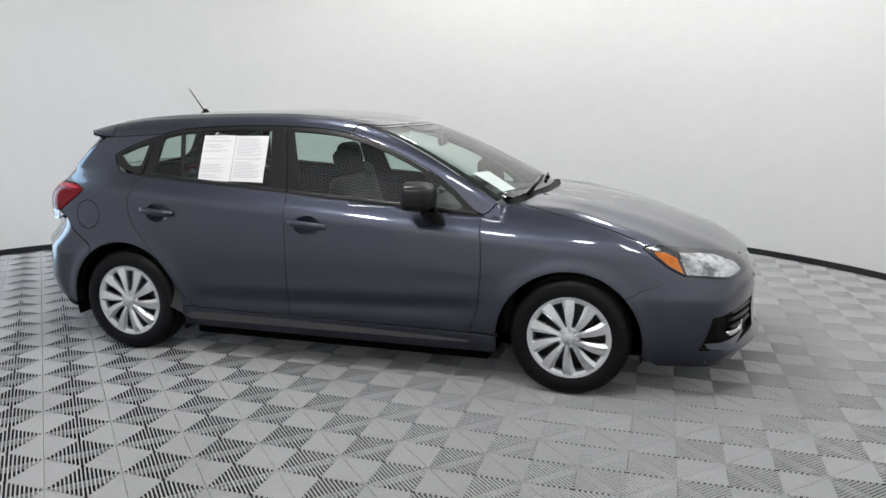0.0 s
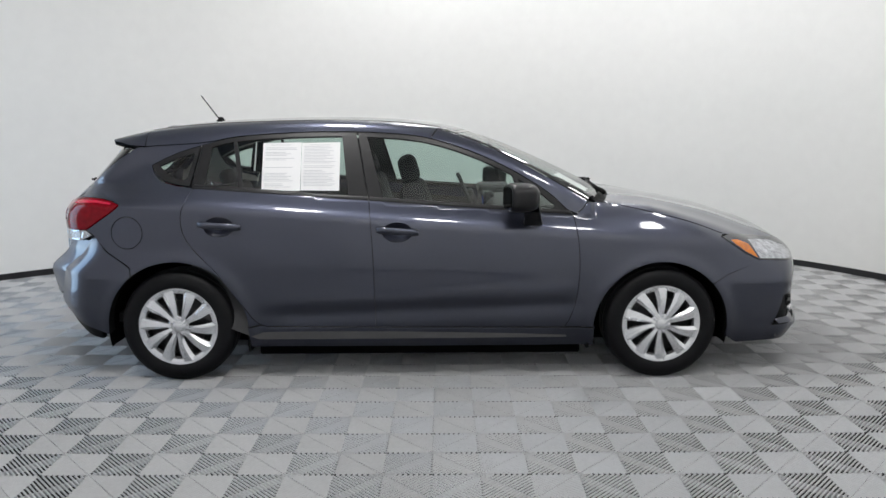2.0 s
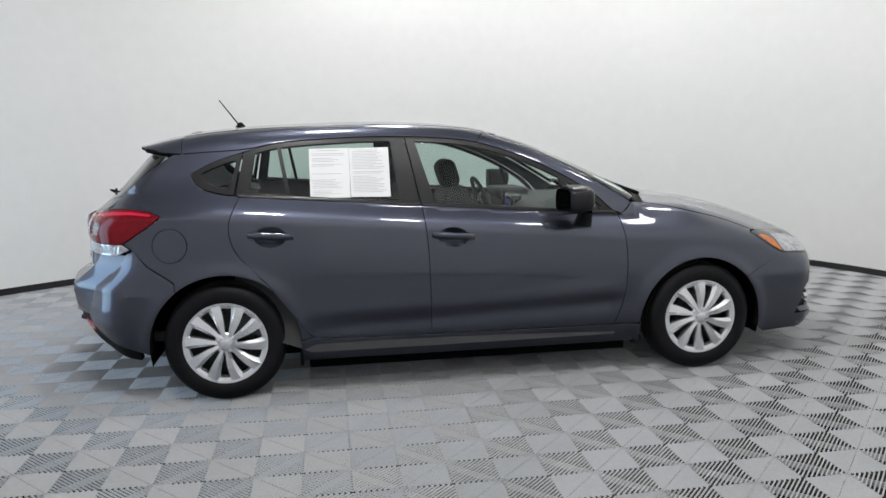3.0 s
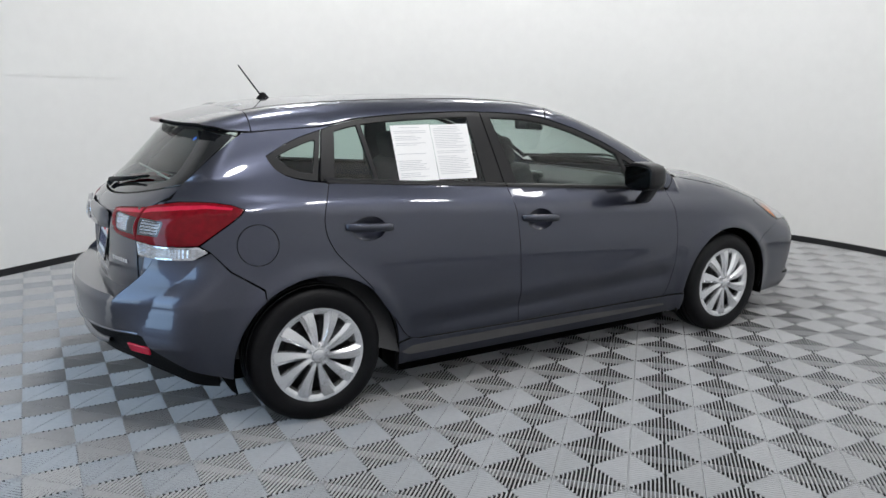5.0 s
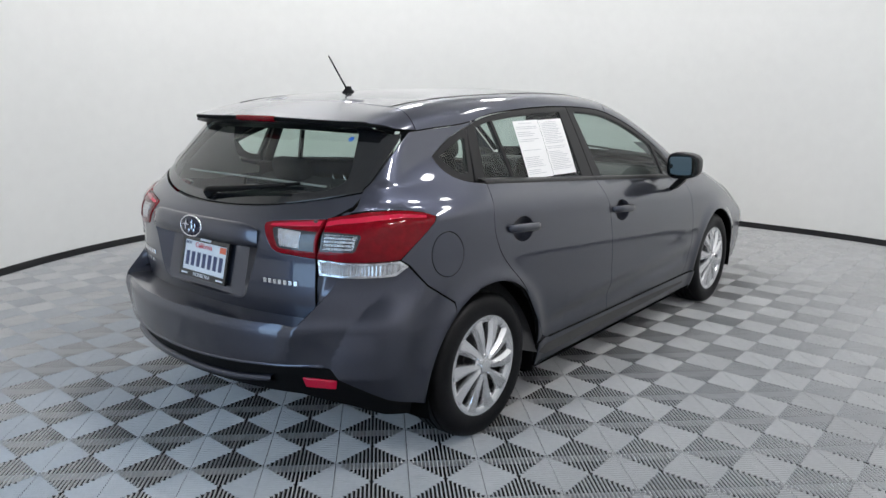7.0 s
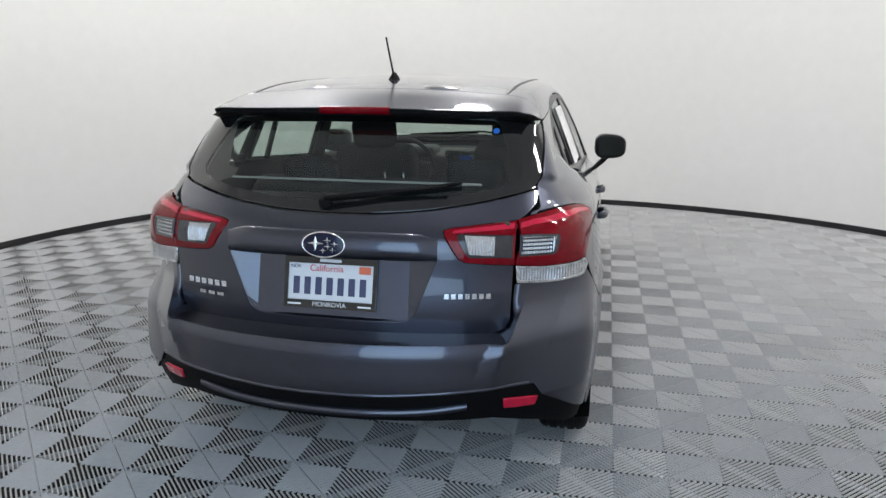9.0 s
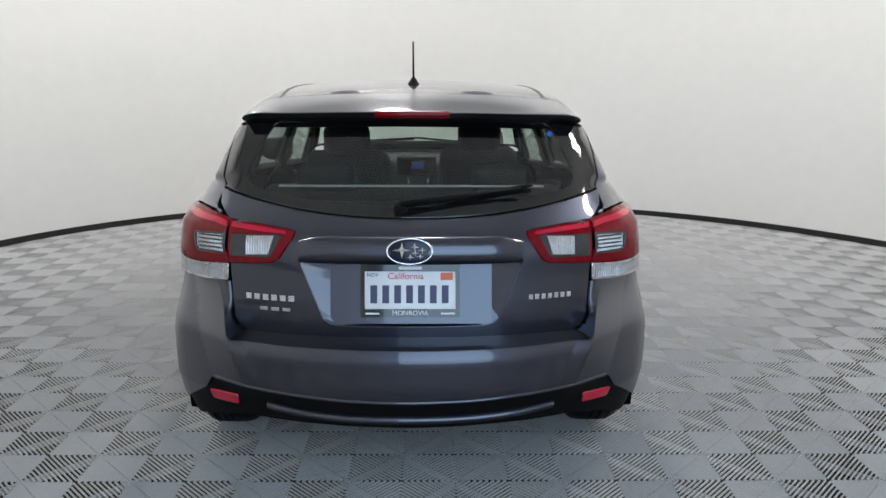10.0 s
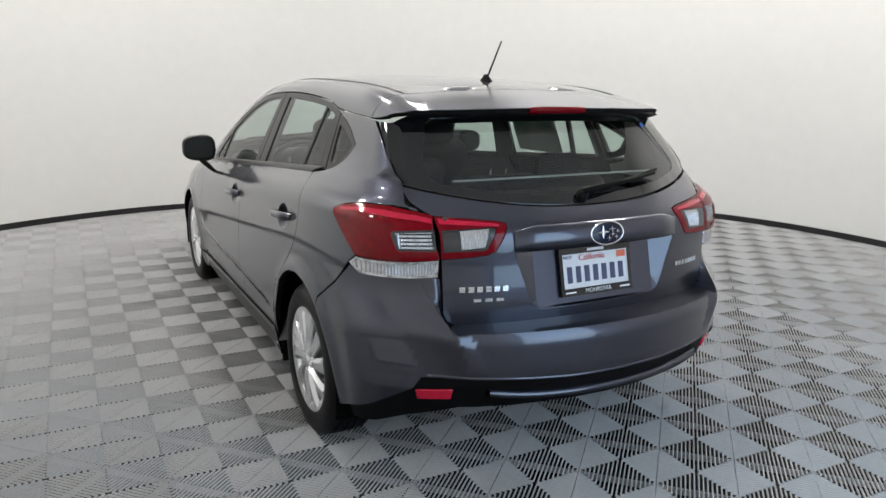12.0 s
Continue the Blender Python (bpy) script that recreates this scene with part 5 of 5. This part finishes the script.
lettering("lettering", "California", 0.030, MAT_SCRIPT, plate, 0.015, 0.046, -0.0035)
lettering("lettering", "NOV", 0.017, MAT_PLATE_INK, plate, 0.122, 0.050, -0.0035)
lettering("lettering", "MONROVIA", 0.022, MAT_PLATE, plate, 0.0, -0.073, -0.0082)
mark("sticker", -0.118, 0.046, 0.040, 0.024, MAT_STICKER, plate, label="orange sticker")
mark("frame_mark", 0.0, 0.073, 0.075, 0.010, MAT_PLATE, plate, -0.0072)
for y in (0.122, -0.122):
    mark("frame_mark", y, -0.074, 0.045, 0.006, MAT_PLATE, plate, -0.0072)

emblem = part("badge", rounded_shell(0.010, 0.074, 0.042, 2.0, 40, 16), MAT_BLUE, hatch, "blue oval badge with chrome rim", m=pose(-0.800, 0.004, 0.919, 0, 8, 0))
rim_v, rim_f = [], []
for i in range(48):
    a = 2 * math.pi * i / 48
    for j in range(8):
        b = 2 * math.pi * j / 8
        rim_v.append((-0.002 - 0.005 * math.sin(b), (0.071 + 0.0036 * math.cos(b)) * math.cos(a), (0.040 + 0.0036 * math.cos(b)) * math.sin(a)))
for i in range(48):
    for j in range(8):
        rim_f.append((i * 8 + j, i * 8 + (j + 1) % 8, ((i + 1) % 48) * 8 + (j + 1) % 8, ((i + 1) % 48) * 8 + j))
part("badge_rim", (rim_v, rim_f), MAT_CHROME, emblem, "chrome rim")
for y, z, w in ((0.024, 0.004, 0.032), (-0.016, 0.014, 0.016), (-0.040, 0.004, 0.015), (-0.018, -0.005, 0.015), (-0.034, -0.016, 0.014), (-0.002, -0.018, 0.014)):
    sv = [(-0.0125, y + w * (0.9 if i % 2 == 0 else 0.25) * math.cos(math.pi * i / 4), z + w * (0.75 if i % 2 == 0 else 0.2) * math.sin(math.pi * i / 4)) for i in range(8)]
    sv.append((-0.0150, y, z))
    part("badge_shape", (sv, [(i, (i + 1) % 8, 8) for i in range(8)]), MAT_LETTER, emblem, smooth=False)


def badge_bars(y0, y1, z, h, count):
    step = (y1 - y0) / count
    for k in range(count):
        y = y0 + step * (k + 0.5)
        p = on_rear(y, z, 0.0)
        nr = normals_at(np.array([p]), "body")[0]
        m = look(np.array(p) + nr * 0.001, np.array(p) + nr)
        part("badge_bar_letter", box_bm(-abs(step) * 0.36, abs(step) * 0.36, -h / 2, h / 2, -0.004, 0.0, 0.0008, 1), MAT_LETTER, hatch, smooth=False, m=m)


badge_bars(0.545, 0.372, 0.752, 0.020, 6)
badge_bars(0.500, 0.385, 0.714, 0.012, 3)
badge_bars(-0.378, -0.530, 0.757, 0.018, 7)

# ---- car: cabin ----
for s in (-1, 1):
    trim_poly = [(0.02, 0.45), (0.10, 1.03), *belt_pts(0.15, 2.10, 0.02), (2.15, 0.30), (0.45, 0.30)]
    part("door_lining", panel(proj_side, trim_poly, s, "glass", 0.0, 0.08, (), 0.0, -0.16), MAT_CABIN, car)
    part("pillar_lining", panel(proj_side, [(-0.15, 1.215), (-0.16, 1.28), (-0.22, 1.285), (-0.34, 1.2), (-0.45, 1.1), (-0.47, 1.04), (-0.2, 1.02), (0.10, 1.03), (0.08, 1.07), (-0.05, 1.10), (-0.12, 1.16)], s, "body", 0.0, 0.05, (), 0.0, -0.045), MAT_LINING, car)
    part("pillar_lining", panel(proj_side, [(0.955, 1.0), (0.915, 1.35), (1.02, 1.35), (1.13, 1.0)], s, "glass", 0.0, 0.05, (), 0.0, -0.035), MAT_CABIN, car)
head_poly = [*[(x, y - 0.03) for x, y in rail[4:-2]], *[(1.56 - 0.33 * y * y, y) for y in np.linspace(0.5, -0.5, 12)], *[(x, -y + 0.03) for x, y in rev(rail[4:-2])]]
part("headlining", panel(proj_top, head_poly, 1, "glass", 0.0, 0.08, (), 0.0, -0.028), MAT_LINING, car)
part("cabin_floor", box_bm(-0.55, 2.2, -0.70, 0.70, 0.30, 0.36, 0.01), MAT_CABIN, car)
dash = part("dashboard", box_bm(1.74, 2.34, -0.66, 0.66, 0.62, 0.955, 0.07, 4), MAT_CABIN, car, "black dashboard")
part("instrument_hood", box_bm(1.72, 1.95, 0.20, 0.54, 0.93, 1.005, 0.03, 3), MAT_CABIN, dash)
part("centre_screen", box_bm(1.735, 1.80, -0.13, 0.13, 0.86, 0.985, 0.015, 2), MAT_GLOSS, dash, "dark centre screen")
part("screen_display", box_bm(1.731, 1.7345, -0.05, 0.03, 0.905, 0.950), MAT_SCREEN_ON, dash, "lit blue screen", smooth=False)
part("bulkhead", box_bm(2.28, 2.34, -0.66, 0.66, 0.25, 0.96), MAT_CABIN, car)


def seat(x, y, wide=0.46, posts=True):
    s = part("front_seat", box_bm(x - 0.02, x + 0.50, y - wide / 2, y + wide / 2, 0.40, 0.58, 0.06, 4), MAT_CLOTH, car, "black cloth front seat")
    lean_m = pose(x, y, 0.52, 0, -17, 0)
    part("backrest", box_bm(-0.09, 0.07, -wide / 2, wide / 2, 0.0, 0.585, 0.06, 4), MAT_CLOTH, s, m=lean_m)
    part("headrest", box_bm(-0.055, 0.055, -0.125, 0.125, 0.570, 0.742, 0.05, 4), MAT_CLOTH, s, m=lean_m)
    for dy in (-0.06, 0.06):
        part("headrest_post", rod((0, dy, 0.55), (0, dy, 0.65), 0.007, 0.007), MAT_CHROME, s, m=lean_m)


seat(1.46, -0.37)
seat(1.16, 0.37)
bench = part("rear_seat", box_bm(0.10, 0.62, -0.63, 0.63, 0.42, 0.60, 0.06, 4), MAT_CLOTH, car, "black cloth rear bench")
bench_m = pose(0.16, 0, 0.54, 0, -18, 0)
part("backrest", box_bm(-0.08, 0.07, -0.63, 0.63, 0.0, 0.50, 0.05, 4), MAT_CLOTH, bench, m=bench_m)
for y in (-0.36, 0.36):
    part("headrest", box_bm(-0.045, 0.05, -0.12, 0.12, 0.48, 0.60, 0.04, 4), MAT_CLOTH, bench, m=bench_m @ pose(0, y, 0))
    for dy in (-0.05, 0.05):
        part("headrest_post", rod((0, y + dy, 0.48), (0, y + dy, 0.56), 0.006, 0.006), MAT_CHROME, bench, m=bench_m)
for dy in (0.02, -0.06):
    part("headrest_post", rod((-0.03, dy, 0.485), (-0.03, dy, 0.555), 0.004, 0.004), MAT_CHROME, bench, m=bench_m)
part("cargo_cover", box_bm(-0.60, -0.08, -0.60, 0.60, 0.955, 0.970, 0.006), MAT_CABIN, car, "black cargo cover")
part("cargo_cover_rod", box_bm(-0.512, -0.500, -0.46, 0.46, 1.083, 1.090, 0.002), MAT_LINING, car, "pale cargo cover edge")
part("cargo_wall", box_bm(-0.66, -0.62, -0.58, 0.58, 0.62, 0.99, 0.01), MAT_CABIN, car)
wheel_v, wheel_f = [], []
for i in range(40):
    a = 2 * math.pi * i / 40
    for j in range(10):
        b = 2 * math.pi * j / 10
        r = 0.182 + 0.014 * math.cos(b)
        wheel_v.append((0.014 * math.sin(b), r * math.cos(a), r * math.sin(a)))
for i in range(40):
    for j in range(10):
        wheel_f.append((i * 10 + j, i * 10 + (j + 1) % 10, ((i + 1) % 40) * 10 + (j + 1) % 10, ((i + 1) % 40) * 10 + j))
steer = part("steering_wheel", (wheel_v, wheel_f), MAT_CABIN, car, "black steering wheel", m=pose(1.66, 0.37, 0.90, 0, -24, 0))
part("steering_boss", box_bm(-0.01, 0.05, -0.075, 0.075, -0.07, 0.06, 0.02, 3), MAT_CABIN, steer)
for a in (0, 180, 250, 290):
    part("spoke", rod((0.01, 0, 0), (0.0, 0.18 * math.cos(radians(a)), 0.18 * math.sin(radians(a))), 0.016, 0.012), MAT_CABIN, steer)
mirror_in = part("inside_mirror", box_bm(-0.012, 0.014, -0.115, 0.115, -0.033, 0.033, 0.01, 3), MAT_TRIM, car, "black rear-view mirror", m=pose(1.76, 0.0, 1.275, 0, -8, 8))
part("mirror_glass", box_bm(-0.0145, -0.0125, -0.108, 0.108, -0.028, 0.028), MAT_CHROME, mirror_in, smooth=False)
part("mirror_stalk", rod((0.01, 0, 0.015), (0.020, 0, 0.040), 0.010, 0.010), MAT_TRIM, mirror_in)
for s in (-1, 1):
    part("sun_visor", box_bm(-0.09, 0.09, -0.19, 0.19, -0.008, 0.008, 0.006), MAT_LINING, car, m=pose(1.50, s * 0.33, 1.355, 0, 16, 0))

# ---- papers in the windows ----
for k, (x0, x1) in enumerate(((0.468, 0.681), (0.683, 0.896))):
    sheet = part("paper_sheet", panel(proj_side, [(x0, 1.053), (x1, 1.050), (x1, 1.312), (x0, 1.309)], -1, "glass", 0.0, 0.05, (), 0.0, 0.0016), MAT_PAPER)
    tagged(sheet, "white printed paper sheet taped to the rear door window", "paper", group="papers in the window")
    rows_ = random.Random(5 + k)
    z = 1.297
    while z > 1.068:
        head = z > 1.29
        w = rows_.uniform(0.55, 0.96) if not head else 0.6
        if rows_.random() < 0.82 or head:
            a = x0 + 0.014 + (0.03 if head else 0)
            b = a + (x1 - x0 - 0.028) * w
            part("printed_line", panel(proj_side, [(a, z), (b, z), (b, z + 0.0026), (a, z + 0.0026)], -1, "glass", 0.0, 0.06, (), 0.0, 0.0022), MAT_INK, sheet)
        z -= 0.0082 if rows_.random() < 0.85 else 0.016

paper = part("paper_sheet", panel(proj_top, [(2.105, -0.600), (2.160, -0.455), (2.375, -0.515), (2.335, -0.640)], 1, "glass", 0.0, 0.05, (), 0.0, -0.012), MAT_PAPER)
tagged(paper, "white paper sheet lying behind the windscreen", "paper", group="papers in the window")
